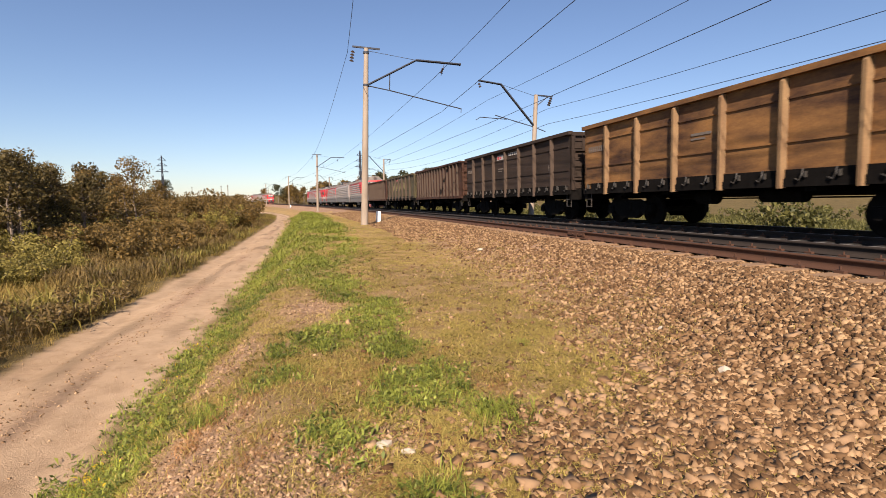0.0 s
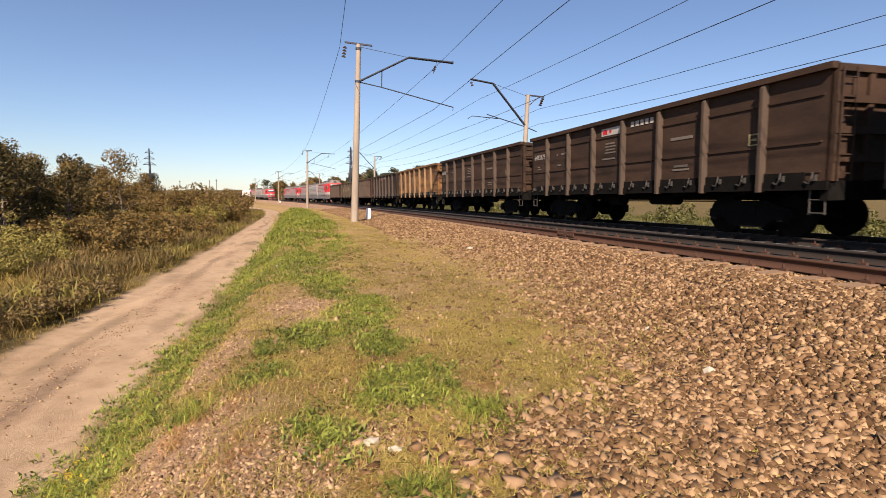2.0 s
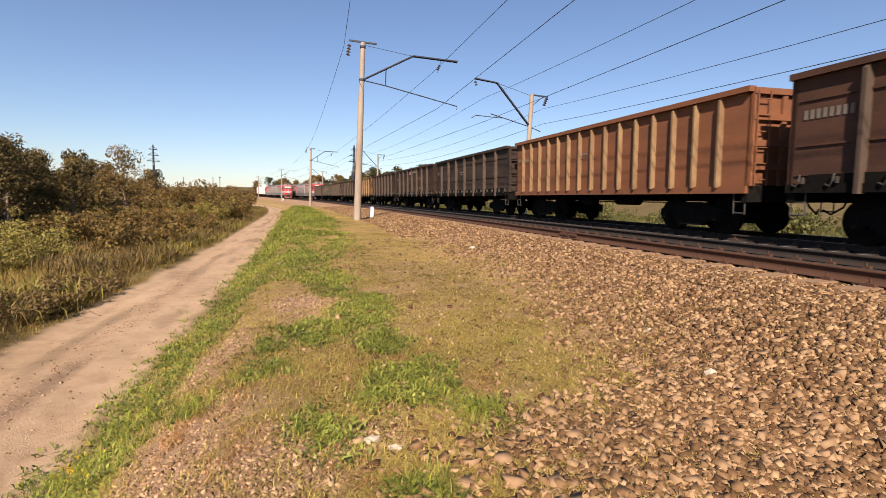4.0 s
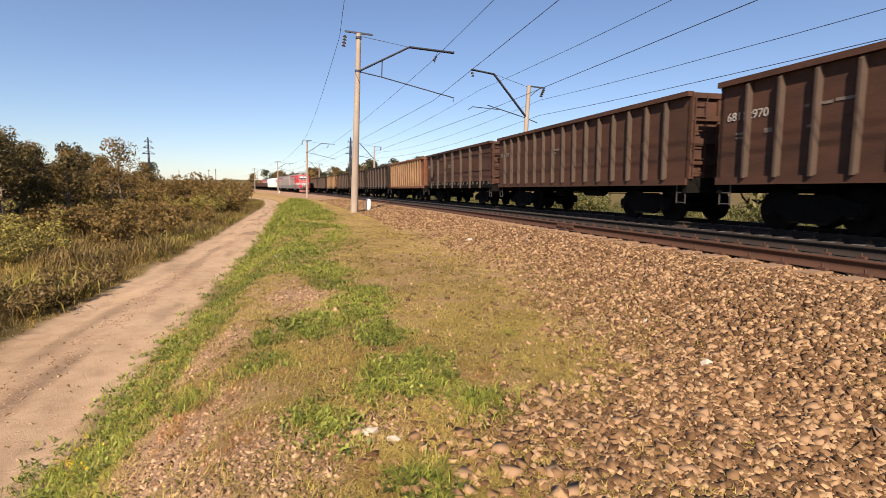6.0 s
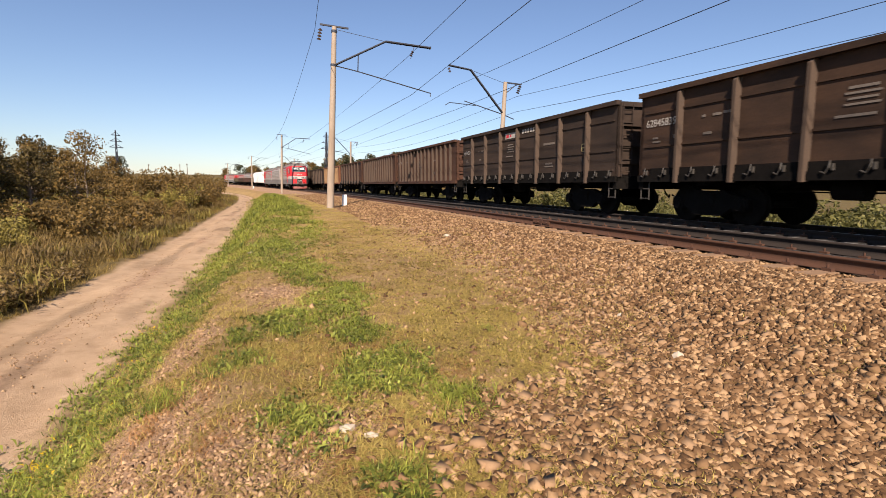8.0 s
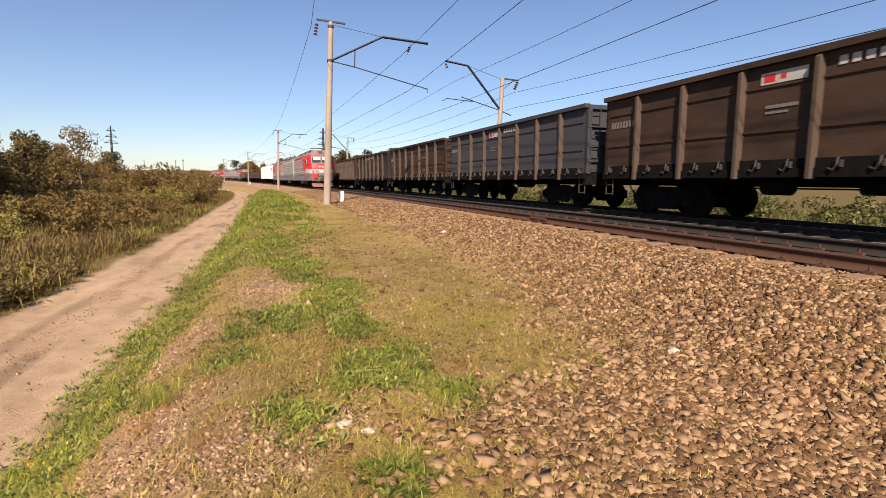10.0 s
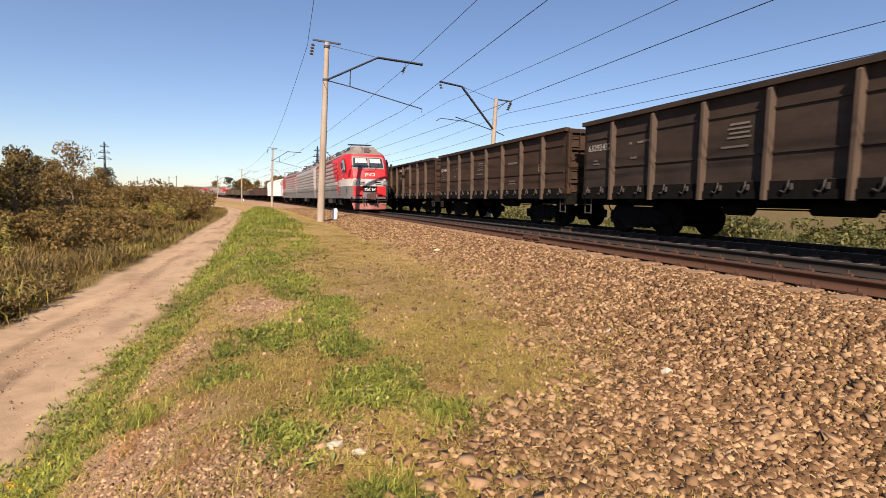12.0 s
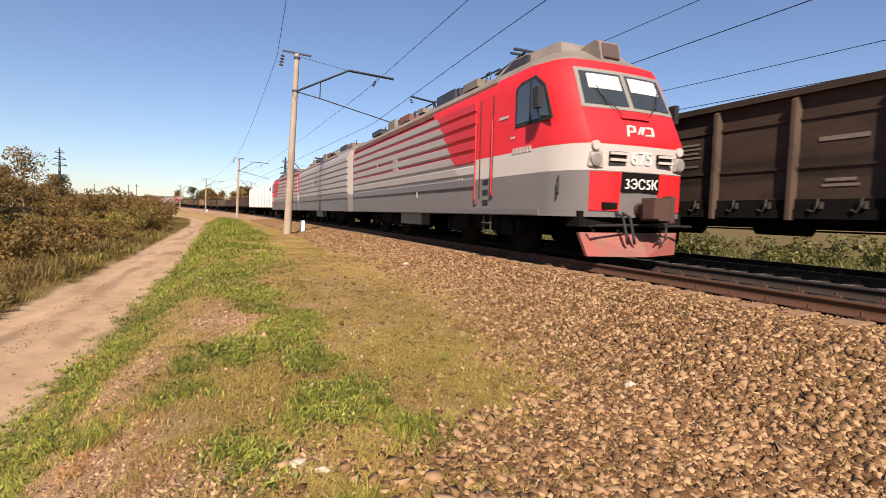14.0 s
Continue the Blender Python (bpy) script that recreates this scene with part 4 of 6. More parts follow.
        for dx in (0, 0.36):
            rod(bm, (-1.36 + dx, sy * (hy + 0.12), SILL), (-1.36 + dx, sy * (hy + 0.12), TOP), 0.016, 5)
        for k in range(6):
            rod(bm, (-1.36, sy * (hy + 0.12), SILL + 0.15 + k * 0.37), (-1.0, sy * (hy + 0.12), SILL + 0.15 + k * 0.37), 0.016, 5)
        part("ladder", bm, paint, ob)
    bm = bmesh.new()
    box(bm, 0, 0, SILL - 0.02, 2 * half - 0.1, BODY - 0.1, 0.06)
    part("floor", bm, UNDER, ob)
    bm = bmesh.new()
    box(bm, 0, 0, SILL - 0.22, 0.5, BODY, 0.34)
    for y in (-4.33, -2.2, 0, 2.2, 4.33):
        box(bm, 0, y, SILL - 0.16, 2.7, 0.25, 0.22)
    part("centre_sill", bm, UNDER, ob, bevel=0.02)
    bm = bmesh.new()
    rod(bm, (-0.75, 0.9, 0.85), (-0.75, 1.5, 0.85), 0.2, 14)
    rod(bm, (-0.7, -1.6, 0.86), (-0.7, -0.5, 0.86), 0.17, 14)
    tube(bm, [(-0.4, -4, 0.8), (-0.4, 4, 0.8)], 0.02, 5)
    part("brake_gear", bm, UNDER, ob)
    if load:
        n = 20
        V, F = [], []
        for i in range(n + 1):
            for j in range(7):
                y, x = -hy + 0.08 + (BODY - 0.16) * i / n, -half + 0.08 + (2 * half - 0.16) * j / 6
                V.append((x, y, TOP - 0.55 + 0.3 * math.sin(math.pi * j / 6) + 0.12 * noise.noise((x * 1.4, y * 1.4, 3))))
        for i in range(n):
            for j in range(6):
                F.append((i * 7 + j, i * 7 + j + 1, i * 7 + j + 8, i * 7 + j + 7))
        part("coal_load", mesh_of("coal_load", V, F, COAL), COAL, ob, "black coal heaped inside")
    for y in (-4.33, 4.33):
        bogie(ob, y)
    return ob


def repaint(ob, paints):
    """Gives the copy's parts their own paint, over shared meshes."""
    for o in ob.children_recursive:
        for a, b in paints:
            if o.type == "MESH" and o.data.materials and o.data.materials[0] == a:
                o.material_slots[0].link = "OBJECT"
                o.material_slots[0].material = b


BARS = {}


def bars(rows, mat, parent, y, z, x=-1.462, name="stencil_bar"):
    """Short painted bars on the side that faces the camera: rows of (y, z, length, height)."""
    for dy, dz, ln, ht in rows:
        key = (round(ln, 2), round(ht, 2), mat.name)
        if key not in BARS:
            bm = bmesh.new()
            box(bm, 0, 0, 0, 0.006, ln, ht)
            BARS[key] = finish(bm, name, mat)
        part(name, BARS[key], mat, parent, m=pose(x, y + dy, z + dz))


def side_words(text, size, mat, parent, y, z, x=-1.464):
    """Painted figures on the side that faces the camera."""
    return words(text, size, mat, parent, Matrix.Translation((x, y, z)) @ pose(0, 0, 0, 90, 0, -90), "painted_number")


def marks(ob, number, g, plate=False):
    """Stencilled markings: a number near the nose, lines of small print, a bordered notice."""
    y0 = BODY / 2 - 0.86
    bay = BODY / 8
    if number:
        side_words(number, 0.28, WHITE_MARK, ob, y0 + 0.12, SILL + 1.42)
        bars([(0.3, 0, 0.2, 0.05), (0.25, -0.1, 0.3, 0.04), (-0.45, 0.0, 0.2, 0.1)], FADED_MARK, ob, y0, SILL + 1.02)
        bars([(0.3, 0, 0.1, 0.06), (-0.1, 0, 0.25, 0.06), (-0.45, 0.02, 0.35, 0.06)], FADED_MARK, ob, y0 - bay, SILL + 1.42)
        bars([(0.15, 0, 0.25, 0.06)], FADED_MARK, ob, y0 - bay, SILL + 1.0)
        bars([(0.0, 0, 0.5, 0.05), (0, -0.1, 0.6, 0.04), (0, -0.2, 0.5, 0.04), (0, -0.3, 0.6, 0.04), (0.1, -0.5, 0.7, 0.05)], FADED_MARK, ob, y0 - 3 * bay, SILL + 1.5)
        bars([(0, 0, 0.8, 0.08)], FADED_MARK, ob, y0 - 5 * bay, SILL + 1.3)
        bars([(0, 0, 0.5, 0.06), (0, -0.1, 0.6, 0.05)], FADED_MARK, ob, y0 - 5 * bay, SILL + 0.55)
        bars([(0.12, 0, 0.03, 0.26), (-0.12, 0, 0.03, 0.26), (0, 0.12, 0.26, 0.03), (0, -0.12, 0.26, 0.03), (0, 0, 0.14, 0.05)], YELLOW_MARK, ob, y0 - 6.4 * bay, SILL + 1.0)
    else:
        bars([(k * 0.13 - 0.45, 0, 0.08, 0.19) for k in range(8)], FADED_MARK, ob, y0 + 0.12, SILL + 1.42)
        bars([(0, 0, 0.7, 0.07), (0.1, -0.12, 0.5, 0.05)], FADED_MARK, ob, y0 - 3 * bay, SILL + 1.3)
        bars([(0.12, 0, 0.03, 0.22), (-0.12, 0, 0.03, 0.22), (0, 0.1, 0.26, 0.03), (0, -0.1, 0.26, 0.03), (0, 0, 0.14, 0.05)], FADED_MARK, ob, y0 - 6.4 * bay, SILL + 1.0)
    if plate:
        bars([(0, 0, 1.0, 0.24)], WHITE_MARK, ob, y0 - 3 * bay, TOP - 0.32)
        bars([(0.3, 0, 0.25, 0.16), (0.0, 0.0, 0.12, 0.1)], RED, ob, y0 - 3 * bay, TOP - 0.32, x=-1.466)
        bars([(k * 0.22 - 0.4, 0, 0.14, 0.16) for k in range(5)], WHITE_MARK, ob, y0 - 4 * bay, TOP - 0.25)


RIBBED = gondola_base("dark brown open coal gondola wagon with seven vertical posts", RUST_DARK, RIB_WORN, False)
FLUTED = gondola_base("red brown open coal gondola wagon with many narrow posts", RUST_RED, RIB_WORN, True)
# nose to tail: kind, side paint, post paint, number, plate, label
DARK, SMOOTH = "dark brown open coal gondola wagon with seven vertical posts", "red brown open coal gondola wagon with many narrow posts"
CONSIST = [
    (FLUTED, None, None, "", False, SMOOTH), (RIBBED, OLIVE, None, "", True, "olive gondola wagon with pale painted lettering on its side"),
    (FLUTED, None, None, "", False, SMOOTH), (RIBBED, RUST_GREY, None, "", True, DARK),
    (RIBBED, OCHRE, RIB_OCHRE, "", False, "ochre and rust stained gondola wagon with pale posts"), (RIBBED, None, None, "62648339", False, DARK),
    (RIBBED, None, None, "64231756", True, DARK), (RIBBED, RUST_GREY, None, "", False, DARK),
    (FLUTED, ORANGE, RIB_OCHRE, "", False, "orange brown gondola wagon with narrow posts"), (RIBBED, RUST_RED, None, "", False, "rusty red brown gondola wagon with seven vertical posts"),
    (FLUTED, None, None, "", False, SMOOTH), (FLUTED, None, None, "68112970", False, SMOOTH), (RIBBED, RUST_GREY, None, "64145741", True, DARK),
    (RIBBED, None, None, "62845839", False, DARK), (RIBBED, BLUE_GREY, None, "", True, "blue grey open gondola wagon with seven vertical posts"),
    (RIBBED, None, None, "", True, DARK), (RIBBED, None, None, "62754837", False, DARK), (RIBBED, RUST_GREY, None, "63292432", False, DARK),
    (RIBBED, None, None, "6013430", False, DARK), (RIBBED, RUST_GREY, None, "63277339", False, DARK), (RIBBED, None, None, "", False, DARK)]
WAGON = 13.92
wagons = []
rng = random.Random(8)
for i, (base, paint, post, number, plate, label) in enumerate(CONSIST):
    ob = base if i in (0, 5) else copy_thing(FLUTED if base is FLUTED else RIBBED, pose(0, 0, 0))
    tagged(ob, label)
    swap = []
    if paint:
        swap.append((RUST_DARK if base is RIBBED else RUST_RED, paint))
    if post:
        swap.append((RIB_WORN, post))
    if swap:
        repaint(ob, swap)
    wagons.append((ob, i))
for ob, i in wagons:
    base, paint, post, number, plate, label = CONSIST[i]
    marks(ob, number, rng, plate)
bars([(k * 0.5, 0.1 * (k % 3), 0.28, 0.6) for k in range(-6, 7)], YELLOW_MARK, wagons[1][0], 0, SILL + 1.1, name="painted_letter")


# ---- locomotives ----
def outline(z, length, cab):
    """Plan of the body at height z, nose at y = 0 and tail at y = length: half the outline, from the nose's middle to the tail."""
    half = 1.57 if z < 3.7 else 1.57 - 0.15 * ((z - 3.7) / 0.4) ** 1.5 if z < 4.1 else 1.42 - 0.7 * ((z - 4.1) / 0.42) ** 1.6
    if not cab:
        return [(0, 0.25), (half, 0.25), (half, length - 0.2), (0, length - 0.2)]
    back = 0.0 if z < 2.4 else 0.8 * (z - 2.4) / 1.65 if z < 4.05 else 0.8 + 0.8 * (z - 4.05) / 0.48
    bow = 0.1
    return [(0, back), (half * 0.45, back + 0.03), (half * 0.74, back + bow), (half * 0.88, back + bow + 0.24), (half, back + bow + 0.85), (half, length - 0.2), (0, length - 0.2)]


def skin(zs, length, cab):
    bm = bmesh.new()
    rings = []
    for z in zs:
        o = outline(z, length, cab)
        ring = o + [(-x, y) for x, y in reversed(o[1:-1])]
        rings.append([bm.verts.new((x, y, z)) for x, y in ring])
    for a, b in zip(rings, rings[1:]):
        for i in range(len(a)):
            j = (i + 1) % len(a)
            bm.faces.new((a[i], a[j], b[j], b[i]))
    bm.faces.new(rings[0][::-1])
    bm.faces.new(rings[-1])
    return bm


def front_at(x, z):
    """y of the nose at x, z."""
    o = outline(z, 17.9, True)
    for (xa, ya), (xb, yb) in zip(o, o[1:]):
        if xa <= abs(x) <= xb:
            return ya + (yb - ya) * (abs(x) - xa) / (xb - xa)
    return o[4][1]


def plate_on_nose(bm, corners, proud=0.012, rows=6):
    """A panel laid on the nose: corners (x, z) bottom left, bottom right, top right, top left."""
    (ax, az), (bx, bz), (cx, cz), (dx, dz) = corners
    grid = []
    for i in range(rows + 1):
        u = i / rows
        line = []
        for j in range(rows + 1):
            v = j / rows
            x = (ax + (bx - ax) * v) * (1 - u) + (dx + (cx - dx) * v) * u
            z = (az + (bz - az) * v) * (1 - u) + (dz + (cz - dz) * v) * u
            line.append(bm.verts.new((x, front_at(x, z) - proud, z)))
        grid.append(line)
    for i in range(rows):
        for j in range(rows):
            bm.faces.new((grid[i][j], grid[i][j + 1], grid[i + 1][j + 1], grid[i + 1][j]))
    r = bmesh.ops.extrude_face_region(bm, geom=bm.faces[:])
    bmesh.ops.translate(bm, verts=[v for v in r["geom"] if isinstance(v, bmesh.types.BMVert)], vec=(0, 0.02, 0))


def loco_bogie(parent, y):
    bg = part("bogie", MESHES.get("loco_frame") or loco_frame(), UNDER, parent, m=pose(0, y, 0))
    for dy in (-1.45, 1.45):
        part("wheelset", MESHES.get("loco_wheels") or loco_wheels(), UNDER, bg, m=pose(0, dy, 0.625))


def loco_frame():
    bm = bmesh.new()
    for sx in (-1, 1):
        prism(bm, [(-2.1, 0.62), (-2.1, 0.8), (-0.9, 0.92), (0.9, 0.92), (2.1, 0.8), (2.1, 0.62), (0.7, 0.52), (-0.7, 0.52)], sx * 1.1 - 0.1, sx * 1.1 + 0.1)
        for y in (-1.45, 1.45):
            box(bm, sx * 1.14, y, 0.6, 0.28, 0.5, 0.36)
            rod(bm, (sx * 1.2, y - 0.5, 0.45), (sx * 1.2, y - 0.5, 0.8), 0.1, 10)
            rod(bm, (sx * 1.2, y + 0.5, 0.45), (sx * 1.2, y + 0.5, 0.8), 0.1, 10)
    box(bm, 0, 0, 0.7, 2.2, 0.6, 0.3)
    MESHES["loco_frame"] = finish(bm, "loco_frame", UNDER, bevel=0.02)
    return MESHES["loco_frame"]


def loco_wheels():
    bm = bmesh.new()
    rod(bm, (-1.1, 0, 0), (1.1, 0, 0), 0.1, 10)
    for sx in (-1, 1):
        rod(bm, (sx * 0.69, 0, 0), (sx * 0.73, 0, 0), 0.655, 28)
        rod(bm, (sx * 0.73, 0, 0), (sx * 0.85, 0, 0), 0.63, 28, 0.62)
    MESHES["loco_wheels"] = finish(bm, "loco_wheels", UNDER)
    return MESHES["loco_wheels"]


def locomotive(label, cab, detailed, length=17.9):
    """One section of the electric locomotive. Nose towards -y at y = 0, origin on the rails under the nose."""
    ob = empty("locomotive_section", label, "locomotive", "electric locomotive sections")
    LOW, BAND0, BAND1, EAVE = 0.9, 1.78, 2.28, 4.05
    start = 4.3 if cab else 0.25
    part("lower_body", skin([LOW, 1.2, BAND0], length, cab), MID_GREY, ob, smooth=0.5)
    part("waist_band", skin([BAND0, BAND1], length, cab), LIGHT_BAND if cab else PALE_GREY, ob, smooth=0.5)
    part("upper_body", skin([BAND1, 2.4, 2.9, 3.4, 3.7, 3.9, EAVE], length, cab), RED if cab else PALE_GREY, ob, smooth=0.5)
    part("roof", skin([EAVE, 4.12, 4.24, 4.38, 4.5], length, cab), ROOF_GREY, ob, smooth=0.5)
    for sx in (-1, 1):
        bm = bmesh.new()
        box(bm, sx * 1.46, (length + 2.8) / 2, EAVE - 0.05, 0.05, length - 3.4, 0.08)
        part("roof_gutter", bm, RUSTY_ROOF, ob)
        # ridged side cladding behind the cab: strips cut along the slanting edge of the red
        zs = [1.55, 1.87, 2.19, 2.51, 2.83, 3.15, 3.47, 3.79]
        for k, (z0, z1) in enumerate(zip(zs, zs[1:])):
            edge0, edge1 = 4.25 + (z0 - 2.12) * 0.86, 4.25 + (z1 - 2.12) * 0.86
            y1 = length - 0.35
            if cab:
                pieces = [((4.0, 4.0), (edge0 + 0.9, edge1 + 0.9), RED if k > 1 else (LIGHT_BAND if k == 1 else MID_GREY)), ((edge0 + 0.9, edge1 + 0.9), (y1, y1), MID_GREY if k == 0 else PALE_GREY)]
            else:
                pieces = [((0.4, 0.4), (y1, y1), MID_GREY if k == 0 else PALE_GREY)]
            for (a0, a1), (b0, b1), mat in pieces:
                bm = bmesh.new()
                xo, xi = sx * 1.618, sx * 1.565
                if z1 > 3.75:
                    xo, xi = sx * 1.61, sx * 1.555
                ring = [bm.verts.new(v) for v in ((xi, a0, z0 + 0.015), (xi, b0, z0 + 0.015), (xo, b0, z0 + 0.06), (xo, a0, z0 + 0.06), (xi, a1, z1 - 0.045), (xi, b1, z1 - 0.045), (xo, b1, z1 - 0.075), (xo, a1, z1 - 0.075))]
                for f in ((0, 1, 2, 3), (3, 2, 6, 7), (7, 6, 5, 4), (0, 3, 7, 4), (1, 5, 6, 2)):
                    bm.faces.new([ring[i] for i in f])
                part("side_ridge", bm, mat, ob)
        if cab:
            bm = bmesh.new()
            prism(bm, [(6.9, 3.84), (length - 0.4, 3.84), (length - 0.4, 3.93), (6.9, 3.93)], sx * 1.56, sx * 1.58)
            part("red_line", bm, RUSTY_ROOF, ob)
        bm = bmesh.new()
        box(bm, sx * 1.57, length / 2 + 0.4, 0.98, 0.06, length - 1.4, 0.12)
        part("side_sill", bm, MID_GREY, ob)
        if detailed or cab:
            # side window, cab door with its rails and steps
            bm = bmesh.new()
            prism(bm, [(0.72, 2.8), (2.1, 2.8), (2.1, 3.62), (1.9, 3.72), (1.35, 3.76), (1.0, 3.5)], sx * 1.565, sx * 1.585)
            win = part("side_window", bm, WINDOW_RUBBER, ob, "black framed cab side window")
            bm = bmesh.new()
            prism(bm, [(0.84, 2.87), (2.02, 2.87), (2.02, 3.58), (1.86, 3.65), (1.38, 3.69), (1.07, 3.45)], sx * 1.587, sx * 1.592)
            part("pane", bm, SIDE_PANE, win)
            bm = bmesh.new()
            box(bm, sx * 1.59, 1.5, 3.26, 0.03, 0.05, 0.85)
            part("window_bar", bm, WINDOW_RUBBER, win)
            bm = bmesh.new()
            tube(bm, [(sx * 1.56, 1.1, 2.9), (sx * 1.75, 0.95, 2.86), (sx * 1.8, 0.93, 3.0)], 0.02, 6)
            box(bm, sx * 1.8, 0.93, 3.2, 0.12, 0.18, 0.4)
            part("mirror", bm, WINDOW_RUBBER, ob)
            bm = bmesh.new()
            for a, b in (((3.0, 1.35), (3.0, 3.15)), ((3.85, 1.2), (3.85, 3.2))):
                tube(bm, [(sx * 1.6, a[0], a[1]), (sx * 1.66, a[0], a[1] + 0.08), (sx * 1.66, b[0], b[1] - 0.08), (sx * 1.6, b[0], b[1])], 0.018, 6)
            part("handrail", bm, RED, ob)
            bm = bmesh.new()
            for y in (3.1, 3.75):
                box(bm, sx * 1.575, y, 2.5, 0.02, 0.025, 2.4)
            part("door_seam", bm, WINDOW_RUBBER, ob)
            for z in (1.2, 1.45, 1.7):
                bm = bmesh.new()
                box(bm, sx * 1.575, 3.42, z, 0.03, 0.26, 0.11)
                part("step_recess", bm, WINDOW_RUBBER, ob)
            bm = bmesh.new()
            for y in (3.25, 3.6):
                rod(bm, (sx * 1.5, y, 0.45), (sx * 1.5, y, 0.95), 0.02, 6)
            for z in (0.48, 0.7):
                box(bm, sx * 1.5, 3.42, z, 0.14, 0.36, 0.03)
            part("footstep", bm, CLIP, ob)
            bars_at = [(2.62, 3.1, 0.4, 0.06), (2.2, 2.6, 0.16, 0.05)]
            bm = bmesh.new()
            for y, z, ln, ht in bars_at + [(1.5 + 0.13 * k, 2.3, 0.09, 0.12) for k in range(6)]:
                box(bm, sx * 1.578, y, z, 0.008, ln, ht)
            part("stencil_bars", bm, LIGHT_BAND, ob)
            bm = bmesh.new()
            box(bm, sx * 1.606, 8.2, 1.5, 0.01, 0.12, 0.22)
            part("stencil_bars", bm, LIGHT_BAND, ob)
        for y, w, h, z in ((4.9, 0.42, 0.16, 1.78), (10.6, 0.5, 0.5, 2.7), (13.1, 0.1, 0.3, 2.9)):
            bm = bmesh.new()
            box(bm, sx * 1.6, y, z, 0.025, w, h)
            part("side_hatch", bm, PALE_GREY, ob, bevel=0.01)
        for y in (5.2, 9.5, 12.2):
            bm = bmesh.new()
            box(bm, sx * 1.2, y, 0.72, 0.3, 0.8 if y != 9.5 else 2.2, 0.42)
            part("underframe_box", bm, MID_GREY if y == 9.5 else UNDER, ob, bevel=0.03)
    if cab:
        nose(ob, detailed)
    # roof gear
    for sx in (-1, 1):
        for k, y in enumerate(np.arange(4.6 if cab else 1.0, length - 1.9, 1.9)):
            bm = bmesh.new()
            high = (0.1, 0.2, 0.06, 0.14, 0.26)[k % 5]
            box(bm, sx * 0.85, y + 0.7, 4.42 + high / 2, (0.6, 0.45, 0.7)[k % 3], (0.9, 1.4, 0.5, 1.15)[k % 4], high + 0.1)
            part("roof_hatch", bm, (ROOF_GREY, GALV, ROOF_GREY, RUSTY_ROOF)[(k + (sx > 0)) % 4], ob, bevel=0.04)
            bm = bmesh.new()
            tube(bm, [(sx * 1.05, y - 0.3, 4.42), (sx * 1.05, y - 0.3, 4.62), (sx * 0.95, y + 0.1, 4.66), (sx * 0.95, y + 0.1, 4.42)], 0.02, 5)
            part("roof_pipe", bm, GALV, ob)
    for y in (4.6, 6.4, 8.3, 10.2, 12.4, 14.4):
        bm = bmesh.new()
        for k in range(3):
            rod(bm, (-0.6, y, 4.5 + 0.1 * k), (-0.6, y, 4.58 + 0.1 * k), 0.1, 10, 0.06)
        part("roof_insulator", bm, PORCELAIN, ob)
    bm = bmesh.new()
    tube(bm, [(-0.6, 4.6, 4.83), (-0.6, 14.4, 4.83)], 0.025, 6)
    part("busbar", bm, GALV, ob)
    bm = bmesh.new()
    y = 3.2 if cab else 14.0
    for x in (-0.7, 0.7):
        tube(bm, [(x, y, 4.55), (x * 0.9, y + 1.6, 4.72), (x * 0.8, y + 0.2, 4.95)], 0.03, 6)
    tube(bm, [(-0.9, y + 0.2, 4.97), (0.9, y + 0.2, 4.97)], 0.035, 6)
    tube(bm, [(-0.85, y + 0.45, 4.95), (0.85, y + 0.45, 4.95)], 0.03, 6)
    part("pantograph", bm, GALV, ob, "folded dark steel pantograph")
    for y in (4.3, 12.9):
        loco_bogie(ob, y)
    bm = bmesh.new()
    rod(bm, (0, length - 0.4, 1.04), (0, length + 0.15, 1.04), 0.12, 10)
    part("coupler", bm, UNDER, ob)
    bm = bmesh.new()
    box(bm, 0, length - 0.12, 2.3, 2.6, 0.2, 2.8)
    part("gangway", bm, WINDOW_RUBBER, ob)
    return ob


